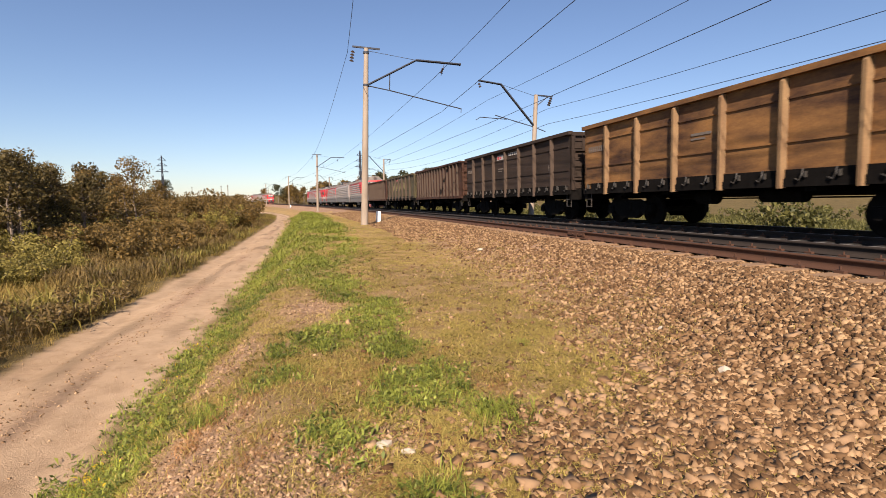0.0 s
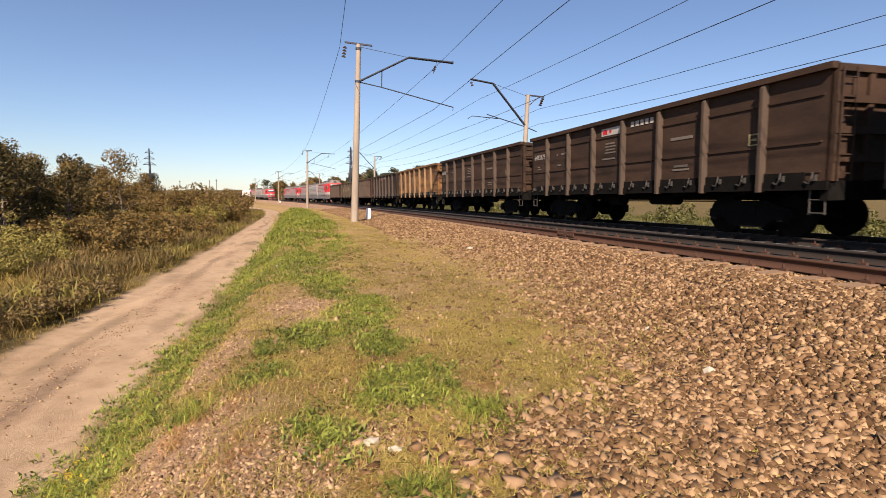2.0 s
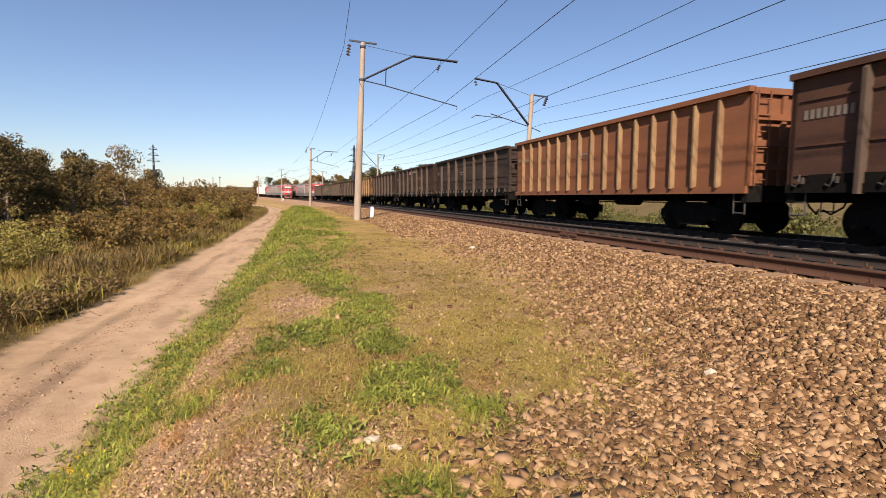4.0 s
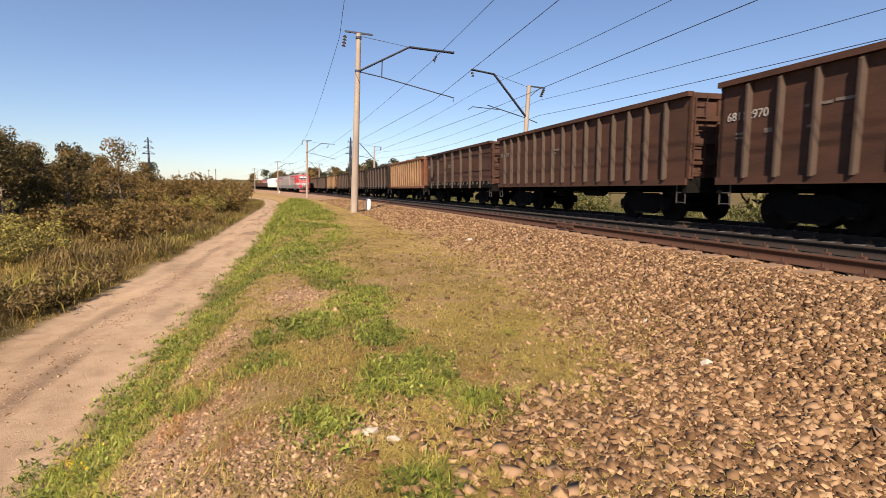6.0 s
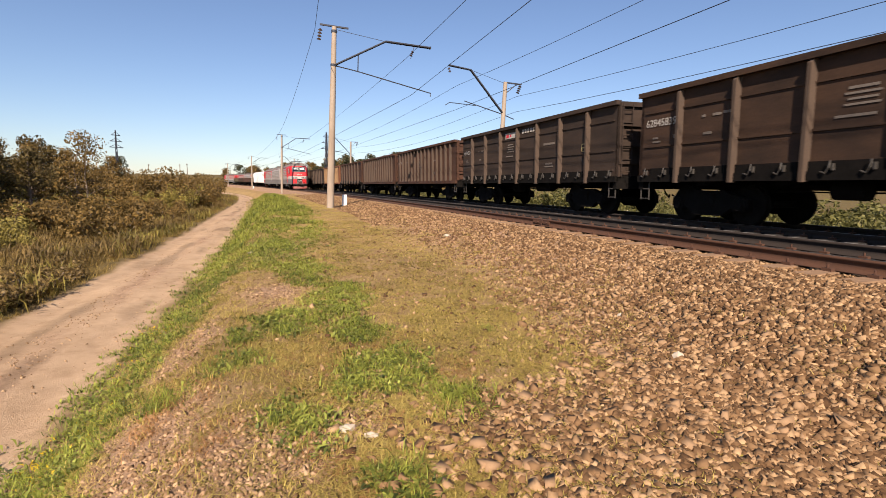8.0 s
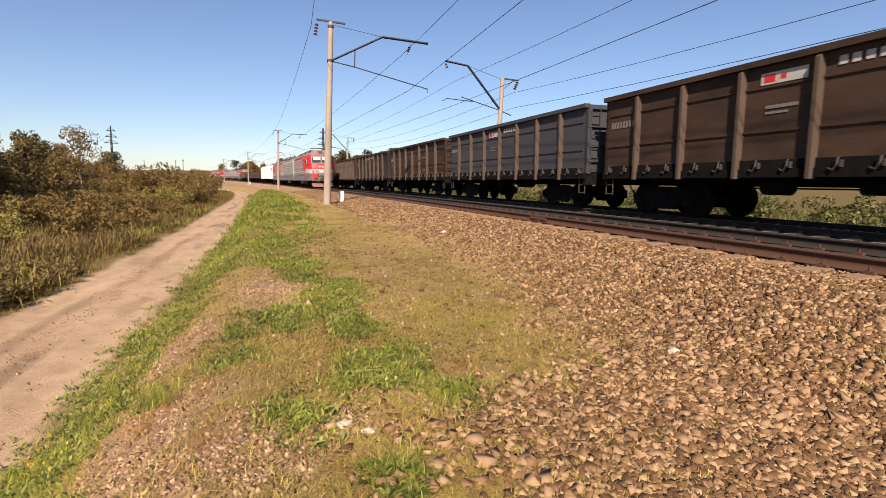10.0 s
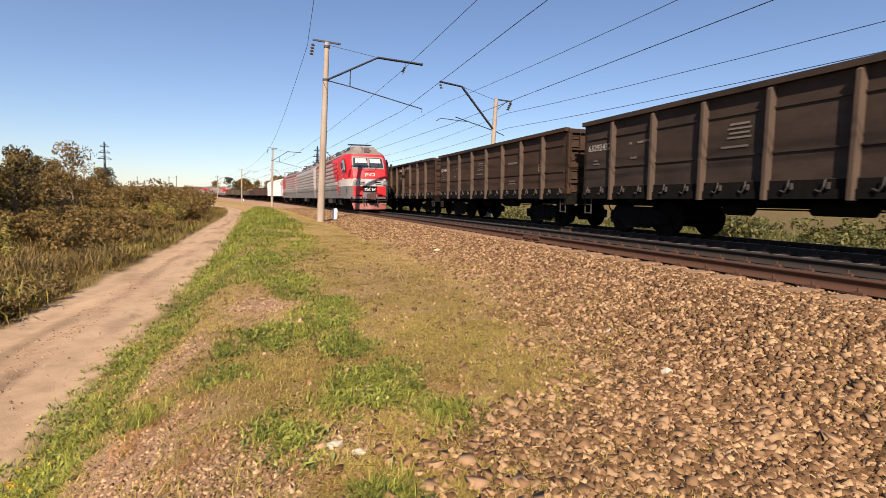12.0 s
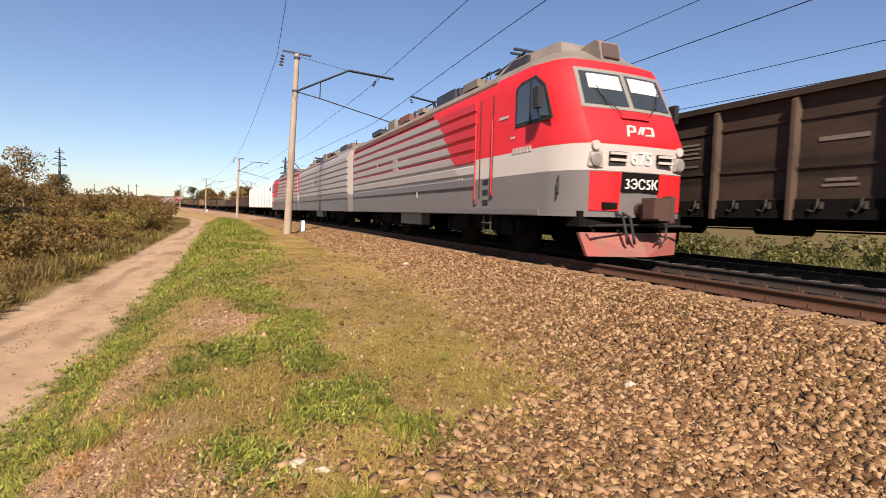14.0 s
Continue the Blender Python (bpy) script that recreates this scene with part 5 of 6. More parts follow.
def nose(ob, detailed):
    """Windscreens, lamps, number plates, coupler and plough of a driving end."""
    bm = bmesh.new()
    plate_on_nose(bm, [(-1.16, 3.0), (1.16, 3.0), (1.1, 3.86), (-1.1, 3.86)], 0.012)
    frame_ob = part("windscreen_frame", bm, WINDOW_SEAL, ob, "grey rubber windscreen frame")
    for sx in (-1, 1):
        bm = bmesh.new()
        plate_on_nose(bm, [(sx * 0.06, 3.08), (sx * 1.08, 3.08), (sx * 1.02, 3.78), (sx * 0.06, 3.78)], 0.026)
        part("windscreen", bm, SIDE_PANE, frame_ob, "dark reflecting windscreen")
        bm = bmesh.new()
        plate_on_nose(bm, [(sx * 0.12, 3.42), (sx * 0.9, 3.42), (sx * 0.88, 3.73), (sx * 0.12, 3.73)], 0.032)
        part("sun_blind", bm, CREAM, frame_ob, "cream sun blind")
        bm = bmesh.new()
        tube(bm, [(sx * 0.35, front_at(0.35, 2.9) - 0.06, 2.9), (sx * 0.7, front_at(0.7, 3.2) - 0.07, 3.25)], 0.012, 5)
        tube(bm, [(sx * 0.62, front_at(0.6, 3.1) - 0.07, 3.1), (sx * 0.78, front_at(0.8, 3.4) - 0.07, 3.45)], 0.015, 5)
        part("wiper", bm, WINDOW_RUBBER, ob)
        # lamp housings: buffer lamp under a signal lamp
        bm = bmesh.new()
        plate_on_nose(bm, [(sx * 0.9, 1.84), (sx * 1.2, 1.84), (sx * 1.17, 2.12), (sx * 0.93, 2.12)], 0.04)
        house = part("lamp_housing", bm, PALE_GREY, ob, bevel=0.02)
        y = front_at(1.05, 2.0)
        bm = bmesh.new()
        rod(bm, (sx * 1.05, y - 0.07, 1.98), (sx * 1.05, y + 0.08, 1.98), 0.125, 18)
        part("lamp_rim", bm, PALE_GREY, house)
        bm = bmesh.new()
        rod(bm, (sx * 1.05, y - 0.085, 1.98), (sx * 1.05, y - 0.07, 1.98), 0.095, 18, 0.11)
        part("lens", bm, LENS, house, "grey lamp lens")
        bm = bmesh.new()
        rod(bm, (sx * 1.06, y - 0.05, 2.24), (sx * 1.06, y + 0.1, 2.24), 0.09, 16)
        part("signal_lamp", bm, LIGHT_BAND, ob)
        bm = bmesh.new()
        box(bm, sx * 0.58, front_at(0.58, 2.06) - 0.03, 2.04, 0.36, 0.08, 0.2)
        part("grab_recess", bm, UNDER, ob, bevel=0.01)
        for z in (1.98, 2.1):
            bm = bmesh.new()
            box(bm, sx * 0.6, front_at(0.6, 2.06) - 0.08, z, 0.4, 0.04, 0.05)
            part("grab_bar", bm, LIGHT_BAND, ob)
        # red apron panels beside the coupler, with their hand rails
        bm = bmesh.new()
        plate_on_nose(bm, [(sx * 0.5, 1.02), (sx * 1.15, 1.02), (sx * 1.15, 1.76), (sx * 0.46, 1.76)], 0.02)
        part("apron_panel", bm, RED, ob)
        bm = bmesh.new()
        box(bm, sx * 0.72, front_at(0.72, 1.1) - 0.02, 1.12, 0.34, 0.05, 0.12)
        part("apron_step", bm, UNDER, ob)
        bm = bmesh.new()
        yy = front_at(1.46, 1.5)
        tube(bm, [(sx * 1.5, yy, 1.68), (sx * 1.56, yy - 0.1, 1.64), (sx * 1.56, yy - 0.1, 1.36), (sx * 1.5, yy, 1.32)], 0.018, 6)
        part("hand_grip", bm, WINDOW_RUBBER, ob)
    bm = bmesh.new()
    plate_on_nose(bm, [(-0.36, 2.82), (0.36, 2.82), (0.36, 2.9), (-0.36, 2.9)], 0.05)
    part("wiper_bar", bm, RED, ob)
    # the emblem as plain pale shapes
    strokes = [((-0.32, -0.12), (-0.25, 0.1)), ((-0.28, 0.1), (-0.1, 0.1)), ((-0.1, 0.1), (-0.12, -0.01)), ((-0.12, -0.01), (-0.25, -0.01)), ((-0.06, -0.06), (0.08, 0.1)), ((0.03, -0.06), (0.15, 0.1)),
               ((0.13, -0.06), (0.34, -0.06)), ((0.34, -0.06), (0.37, 0.1)), ((0.37, 0.1), (0.2, 0.1))]
    for a, b in [((xa, 2.56 + za), (xb, 2.56 + zb)) for (xa, za), (xb, zb) in strokes]:
        bm = bmesh.new()
        rod(bm, (a[0], front_at(a[0], a[1]) - 0.01, a[1]), (b[0], front_at(b[0], b[1]) - 0.01, b[1]), 0.022, 6)
        part("emblem_stroke", bm, CREAM, ob, "pale angular emblem stroke")
    words("675", 0.36, LIGHT_MARK, ob, Matrix.Translation((0, front_at(0, 2.03) - 0.02, 2.03)) @ pose(0, 0, 0, 90, 0, 0), "painted_number")
    bm = bmesh.new()
    box(bm, 0, -0.0, 1.58, 0.92, 0.06, 0.36)
    part("number_recess", bm, UNDER, ob)
    words("3ЭС5К", 0.27, LIGHT_MARK, ob, Matrix.Translation((0, -0.045, 1.53)) @ pose(0, 0, 0, 90, 0, 0), "class_number")
    # head lamp on the roof
    bm = bmesh.new()
    prism(bm, [(0.95, 4.12), (1.06, 4.54), (1.16, 4.61), (1.45, 4.58), (2.1, 4.44), (2.1, 4.12)], -0.27, 0.27)
    lamp = part("headlight", bm, ROOF_GREY, ob, bevel=0.04)
    bm = bmesh.new()
    box(bm, 0, 0, 0, 0.43, 0.04, 0.34, pose(0, 0.985, 4.36, -14, 0, 0))
    part("headlight_glass", bm, HEAD_PANE, lamp, "brown tinted headlight glass", bevel=0.02)
    # raised hood over the cab roof, with a dark louvre on either flank
    bm = bmesh.new()
    low = [bm.verts.new(p) for p in ((-1.0, 1.3, 4.2), (1.0, 1.3, 4.2), (1.16, 4.3, 4.2), (-1.16, 4.3, 4.2))]
    top = [bm.verts.new(p) for p in ((-0.72, 1.75, 4.68), (0.72, 1.75, 4.68), (0.82, 3.5, 4.76), (-0.82, 3.5, 4.76))]
    bm.faces.new(low[::-1]), bm.faces.new(top)
    for i in range(4):
        bm.faces.new((low[i], low[(i + 1) % 4], top[(i + 1) % 4], top[i]))
    part("roof_hood", bm, ROOF_GREY, ob, bevel=0.08, smooth=0.6)
    for sx in (-1, 1):
        bm = bmesh.new()
        v = [bm.verts.new((sx * x, y, z)) for x, y, z in ((1.12, 2.5, 4.27), (1.17, 3.7, 4.27), (0.9, 3.4, 4.68), (0.9, 2.75, 4.66), (1.04, 2.5, 4.25), (1.09, 3.7, 4.25), (0.82, 3.4, 4.66), (0.82, 2.75, 4.64))]
        for f in ((0, 1, 2, 3), (7, 6, 5, 4), (0, 4, 5, 1), (1, 5, 6, 2), (2, 6, 7, 3), (3, 7, 4, 0)):
            bm.faces.new([v[i] for i in f])
        part("roof_grille", bm, WINDOW_RUBBER, ob)
    # coupler, hoses and plough
    bm = bmesh.new()
    rod(bm, (0, 0.3, 1.06), (0, -0.25, 1.06), 0.13, 12)
    box(bm, 0.02, -0.42, 1.06, 0.42, 0.34, 0.42)
    box(bm, -0.2, -0.52, 1.06, 0.16, 0.26, 0.34)
    box(bm, 0.24, -0.5, 1.06, 0.12, 0.2, 0.5)
    part("coupler", bm, RUSTY_IRON, ob, "rusty iron coupler", bevel=0.03)
    bm = bmesh.new()
    for sx in (-1, 1):
        for dx in (0.38, 0.55):
            tube(bm, [(sx * dx, 0.05, 1.0), (sx * dx, -0.18, 0.9), (sx * (dx - 0.06), -0.24, 0.5), (sx * (dx - 0.12), -0.2, 0.4)], 0.028, 6)
    tube(bm, [(-1.2, -0.02, 0.72), (-1.2, -0.2, 0.74), (-0.3, -0.2, 0.76), (0.3, -0.2, 0.76), (1.2, -0.2, 0.74), (1.2, -0.02, 0.72)], 0.022, 6)
    part("brake_hose", bm, WINDOW_RUBBER, ob)
    bm = bmesh.new()
    box(bm, 0, 0.35, 0.86, 2.6, 0.4, 0.3)
    part("buffer_beam", bm, UNDER, ob, bevel=0.02)
    bm = bmesh.new()
    for sx in (-1, 1):
        v = [bm.verts.new(p) for p in ((0, -0.28, 0.15), (sx * 1.12, 0.1, 0.15), (sx * 1.26, 0.2, 0.6), (0, -0.05, 0.6), (0, -0.2, 0.15), (sx * 1.12, 0.18, 0.15), (sx * 1.26, 0.28, 0.6), (0, 0.03, 0.6))]
        for f in ((0, 1, 2, 3), (7, 6, 5, 4), (0, 4, 5, 1), (1, 5, 6, 2), (2, 6, 7, 3)):
            bm.faces.new([v[i] for i in f])
    part("plough", bm, PLOUGH_RED, ob, "dusty faded red rail plough")
    for x in (-0.9, -0.3, 0.3, 0.9):
        bm = bmesh.new()
        rod(bm, (x, 0.1, 0.4), (x, 0.35, 0.85), 0.035, 6)
        part("plough_stay", bm, UNDER, ob)


def dark_pane(name, tint):
    """Cab glazing before a dark cab: a smooth dark sheet that mirrors the sky."""
    m = bpy.data.materials.new(name)
    m.use_nodes = True
    b = m.node_tree.nodes["Principled BSDF"]
    b.inputs["Base Color"].default_value, b.inputs["Roughness"].default_value = (*tint, 1), 0.04
    b.inputs["Specular IOR Level"].default_value, b.inputs["Coat Weight"].default_value = 0.8, 0.6
    return m


SIDE_PANE = dark_pane("dark cab pane", (0.03, 0.036, 0.038))
HEAD_PANE = dark_pane("brown tinted headlight pane", (0.09, 0.06, 0.045))
LENS = dark_pane("grey lamp lens", (0.2, 0.19, 0.18))
WINDOW_SEAL = material("grey rubber seal", (0.2, 0.19, 0.17), 0.7, vary=0.15, grain=30, bump=0)
LIGHT_MARK = material("fresh white paint", (0.75, 0.73, 0.7), 0.6, vary=0.05, grain=50, bump=0)
RUSTY_IRON = material("rusty cast iron", (0.07, 0.034, 0.024), 0.8, vary=0.3, scale=5, second=(0.05, 0.03, 0.025), grain=40)

LEAD = locomotive("red and grey electric locomotive section with driving cab", True, True)
MIDDLE = locomotive("grey ridged electric locomotive section without cab", False, False)
REAR = copy_thing(LEAD, pose(0, 0, 0))
tagged(REAR, "red and grey electric locomotive rear section with driving cab")
# the leaving freight train's own locomotives: three sections, then two ahead
HELP = [copy_thing(LEAD, pose(0, 0, 0)), copy_thing(MIDDLE, pose(0, 0, 0)), copy_thing(LEAD, pose(0, 0, 0)), copy_thing(LEAD, pose(0, 0, 0)), copy_thing(LEAD, pose(0, 0, 0))]


def van(label):
    """A white covered wagon with a curved roof."""
    ob = empty("covered_wagon", label, "freight wagon", "wagons behind the oncoming locomotive")
    bm = bmesh.new()
    arc = [(1.5 * math.cos(a), 3.75 + 0.6 * math.sin(a)) for a in np.linspace(0, math.pi, 11)]
    ring = [(1.5, 1.15)] + arc + [(-1.5, 1.15)]
    a, b = [bm.verts.new((x, -12.6, z)) for x, z in ring], [bm.verts.new((x, 12.6, z)) for x, z in ring]
    bm.faces.new(a), bm.faces.new(b[::-1])
    for i in range(len(a)):
        bm.faces.new((a[i], a[(i + 1) % len(a)], b[(i + 1) % len(a)], b[i]))
    part("body", bm, WHITE_BODY, ob, smooth=0.4)
    for sx in (-1, 1):
        for y in np.linspace(-12.1, 12.1, 16):
            bm = bmesh.new()
            box(bm, sx * 1.52, y, 2.45, 0.05, 0.08, 2.5)
            part("side_post", bm, WHITE_BODY, ob)
    bm = bmesh.new()
    box(bm, 0, 0, 1.0, 0.6, 25.8, 0.3)
    part("centre_sill", bm, UNDER, ob)
    for y in (-9.3, 9.3):
        bogie(ob, y)
    return ob


def low_wagon(label, load, mat):
    """A low-sided flat wagon with its load."""
    ob = empty("flat_wagon", label, "freight wagon", "wagons behind the oncoming locomotive")
    bm = bmesh.new()
    box(bm, 0, 0, 1.2, 2.9, 13.4, 0.2)
    part("deck", bm, UNDER, ob)
    for sx in (-1, 1):
        for k in range(6):
            bm = bmesh.new()
            box(bm, sx * 1.45, -5.55 + k * 2.22, 1.3 + load / 2, 0.06, 2.16, load)
            part("drop_side", bm, mat, ob, bevel=0.01)
    for sy in (-1, 1):
        bm = bmesh.new()
        box(bm, 0, sy * 6.66, 1.3 + load / 2, 2.9, 0.06, load)
        part("end_board", bm, mat, ob)
    bm = bmesh.new()
    box(bm, 0, 0, 0.98, 0.6, 13.9, 0.3)
    part("centre_sill", bm, UNDER, ob)
    for y in (-4.85, 4.85):
        bogie(ob, y)
    return ob


VAN = van("white covered wagon with a curved roof")
LOWS = [low_wagon("brown low sided wagon behind the locomotive", 1.3, RUST_RED)]
LOWS += [copy_thing(LOWS[0], pose(0, 0, 0)) for i in range(3)]
for i, mat in ((2, RUST_DARK), (3, OLIVE)):
    repaint(LOWS[i], [(RUST_RED, mat)])
for i in (3,):
    tagged(LOWS[i], "olive green low sided wagon of the oncoming train")


# ---- trees, bushes and the distance ----
def crown_mesh(name, mat, lumps, count, leaf, seed, flat=0.75):
    """Leaves in clumps: lumps are (x, y, z, radius)."""
    g = np.random.default_rng(seed)
    V, F = [], []
    w = np.array([l[3] ** 2 for l in lumps])
    pick = g.choice(len(lumps), count, p=w / w.sum())
    for k, i in enumerate(pick):
        x, y, z, r = lumps[i]
        d = g.normal(size=3)
        d /= np.linalg.norm(d)
        o = np.array([x, y, z]) + d * r * (0.55 + 0.5 * g.random() ** 0.5) * np.array([1, 1, flat])
        n = d + 0.7 * g.normal(size=3)
        n /= np.linalg.norm(n)
        u = np.cross(n, g.normal(size=3))
        u /= np.linalg.norm(u)
        v = np.cross(n, u)
        a, b = leaf * (0.6 + 0.8 * g.random()), leaf * (0.35 + 0.4 * g.random())
        V += [o - u * a, o + v * b, o + u * a, o - v * b]
        F.append((4 * k, 4 * k + 1, 4 * k + 2, 4 * k + 3))
    return mesh_of(name, V, F, mat)


def tree(label, height, seed, mat, trunk=0.12, spread=0.36, stems=1, low=0.25, leaf=0.1, count=2600):
    """A broadleaf tree: tapered, bent trunk, limbs, and a ragged crown of leaf clumps."""
    ob = empty("tree", label, "tree", "trees by the meadow")
    g = random.Random(seed)
    bm = bmesh.new()
    lumps = []
    for st in range(stems):
        x, y = g.uniform(-0.5, 0.5) * (stems > 1), g.uniform(-0.5, 0.5) * (stems > 1)
        pts = [Vector((x, y, -0.3))]
        for k in range(1, 7):
            pts.append(Vector((x + g.uniform(-0.05, 0.05) * height * k / 6, y + g.uniform(-0.05, 0.05) * height * k / 6, height * 0.92 * k / 6)))
        for k in range(6):
            rod(bm, pts[k], pts[k + 1], trunk * (1 - k / 6.6), 7, trunk * (1 - (k + 1) / 6.6))
        for k in range(16):
            u = low + (0.98 - low) * (k + g.random()) / 16
            i = min(int(u * 6), 5)
            a = pts[i].lerp(pts[i + 1], u * 6 - i)
            ang, ln = g.uniform(0, 6.28), height * spread * (1.15 - u) * g.uniform(0.5, 1.1)
            b = a + Vector((math.cos(ang) * ln, math.sin(ang) * ln, ln * g.uniform(0.2, 0.8)))
            rod(bm, a, b, trunk * 0.35 * (1.1 - u), 5, 0.01)
            lumps.append((b.x, b.y, b.z, height * g.uniform(0.06, 0.13)))
            c = a.lerp(b, 0.6)
            lumps.append((c.x, c.y, c.z + 0.1, height * g.uniform(0.05, 0.1)))
        lumps.append((pts[6].x, pts[6].y, pts[6].z, height * 0.07))
    part("trunk", bm, BARK, ob, "pale thin trunk with bare limbs")
    part("crown", crown_mesh("crown", mat, lumps, count, leaf, seed), mat, ob)
    return ob


def bush(label, seed, mat, size, leaf=0.06, count=1500):
    ob = empty("bush", label, "bush", "bushes in the meadow")
    g = random.Random(seed)
    bm = bmesh.new()
    lumps = []
    for k in range(11):
        a, ln = g.uniform(0, 6.28), size * g.uniform(0.5, 1.0)
        top = Vector((math.cos(a) * ln * 0.75, math.sin(a) * ln * 0.75, ln * g.uniform(0.5, 1.0)))
        rod(bm, (0.05 * math.cos(a), 0.05 * math.sin(a), -0.1), top, 0.025, 5, 0.006)
        lumps += [(top.x, top.y, top.z, size * g.uniform(0.18, 0.34)), (top.x * 0.6, top.y * 0.6, top.z * 0.55, size * g.uniform(0.18, 0.3))]
    part("stem", bm, BARK, ob)
    part("foliage", crown_mesh("foliage", mat, lumps, count, leaf, seed), mat, ob)
    return ob


def plant(base, spots_, g, low=0.8, high=1.25, labels=None):
    """The first spot takes the thing itself, the others copies."""
    for k, (s, lat) in enumerate(spots_):
        ob = base if k == 0 else copy_thing(base, pose(0, 0, 0))
        p = ground_at(s, lat)
        sc = g.uniform(low, high)
        ob.matrix_basis = pose(p.x, p.y, p.z - 0.05, 0, 0, g.uniform(0, 360)) @ Matrix.Diagonal((sc, sc, sc * g.uniform(0.9, 1.1), 1))


def build_plants():
    g = random.Random(12)
    # the dark grove beyond the meadow
    row = [tree("slender leafy tree with pale trunk in the grove", 6.8, 1, TREE_LEAF, 0.1, 0.3, 2, 0.2), tree("dense dark green tree in the grove", 6.0, 2, TREE_LEAF, 0.13, 0.36, 2, 0.08, 0.11, 3200),
           tree("olive brown tree in the grove", 7.2, 3, AUTUMN_LEAF, 0.11, 0.3, 2, 0.15)]
    place = [[], [], []]
    for k in range(105):
        s = g.uniform(38, 72)
        place[k % 3].append((s, -s * (0.27 + 0.5 * g.random() ** 0.8) - 0.5))
    for b, pl in zip(row, place):
        plant(b, pl, g, 0.8, 1.15)
    small = tree("low autumn tree behind the meadow", 4.2, 5, AUTUMN_LEAF, 0.09, 0.42, 2, 0.1, 0.09, 2000)
    plant(small, [(s, -s * g.uniform(0.2, 0.42)) for s in [g.uniform(62, 105) for k in range(44)]], g, 0.85, 1.4)
    # bushes along the meadow
    green = bush("rounded green bush with yellowing leaves", 7, BUSH_LEAF, 1.25, 0.05, 3000)
    plant(green, [(17.5, -8.4), (18.8, -9.6), (20.2, -8.2), (16.6, -10.2), (24, -11), (21.5, -10.8)], g, 0.8, 1.1)
    brown = bush("brown withered bush at the road edge", 8, WEED_BROWN, 0.6, 0.03, 2000)
    plant(brown, [(11.6, -4.75), (12.5, -4.8), (13.6, -4.8), (10.6, -5.0), (14.6, -5.0)], g, 0.8, 1.2)
    mixed = bush("russet bush in the meadow", 9, AUTUMN_LEAF, 1.2, 0.055, 2400)
    plant(mixed, [(g.uniform(22, 60), g.uniform(-17, -6)) for k in range(26)], g, 1.0, 1.6)
    tall = bush("tall straggling autumn bush beyond the meadow", 31, AUTUMN_LEAF, 2.2, 0.09, 2600)
    plant(tall, [(s, min(-s * g.uniform(0.075, 0.3), -6.5)) for s in [g.uniform(52, 120) for k in range(95)]], g, 1.0, 1.6)
    olive = bush("olive green bush in the meadow", 10, BUSH_LEAF, 1.3, 0.055, 2400)
    plant(olive, [(g.uniform(20, 60), g.uniform(-24, -9)) for k in range(18)] + [(s, min(-s * g.uniform(0.06, 0.26), -6.5)) for s in [g.uniform(50, 150) for k in range(50)]], g, 1.0, 1.8)
    beyond = bush("leafy green bush beyond the tracks", 11, FAR_HERB, 1.3, 0.09, 1400)
    plant(beyond, [(g.uniform(6, 90), g.uniform(17, 32)) for k in range(90)], g, 0.6, 1.3)
    # single trees in the distance
    lone = tree("tall spreading tree standing alone far off", 17, 21, PINE_LEAF, 0.3, 0.5, 1, 0.4, 0.3, 3000)
    plant(lone, [(300, 21.5), (195, -33)], g, 0.6, 0.75)
    belt = tree("tree of the far wooded belt", 9, 22, AUTUMN_LEAF, 0.2, 0.45, 2, 0.1, 0.3, 1200)
    plant(belt, [(g.uniform(180, 330), g.uniform(17, 60)) for k in range(34)], g, 0.7, 1.2)
    dark = tree("dark green tree on the far hill", 9, 23, PINE_LEAF, 0.2, 0.45, 2, 0.1, 0.3, 1200)
    plant(dark, [(g.uniform(120, 215), 24 + g.uniform(0, 45)) for k in range(60)], g, 0.7, 1.15)
    plant(tree("hazy tree on the horizon", 8, 24, PINE_LEAF, 0.2, 0.5, 2, 0.1, 0.35, 900), [(g.uniform(330, 640), g.uniform(-260, -20)) for k in range(60)], g, 0.7, 1.3)


build_plants()


def lattice_pylon(s, lat, height, foot, label, arms=3):
    p = ground_at(s, lat)
    ob = empty("pylon", label, "pylon", "power line pylons", pose(p.x, p.y, p.z, 0, 0, yaw_at(s) + 20))
    bm = bmesh.new()
    n = 9
    corner = lambda i, u: Vector((foot * (1 - 0.86 * u) * (1 if i in (0, 1) else -1), foot * (1 - 0.86 * u) * (1 if i in (0, 3) else -1), height * u))
    for i in range(4):
        for k in range(n):
            a, b = k / n, (k + 1) / n
            rod(bm, corner(i, a), corner(i, b), 0.09, 4)
            rod(bm, corner(i, a), corner((i + 1) % 4, b), 0.05, 4)
            rod(bm, corner((i + 1) % 4, a), corner(i, b), 0.05, 4)
    part("lattice_mast", bm, GALV, ob)
    for k in range(arms):
        bm = bmesh.new()
        z, w = height * (0.72 + 0.1 * k), height * (0.1 - 0.018 * k)
        rod(bm, (-w, 0, z), (w, 0, z), 0.1, 4)
        rod(bm, (-w, 0, z), (0, 0, z + 0.9), 0.06, 4)
        rod(bm, (w, 0, z), (0, 0, z + 0.9), 0.06, 4)
        part("cross_arm", bm, GALV, ob)
    return ob


lattice_pylon(172, -30.5, 17, 0.4, "dark steel power pylon beyond the trees")
lattice_pylon(150, 24, 17, 0.6, "tall narrow lattice pylon behind the mast")


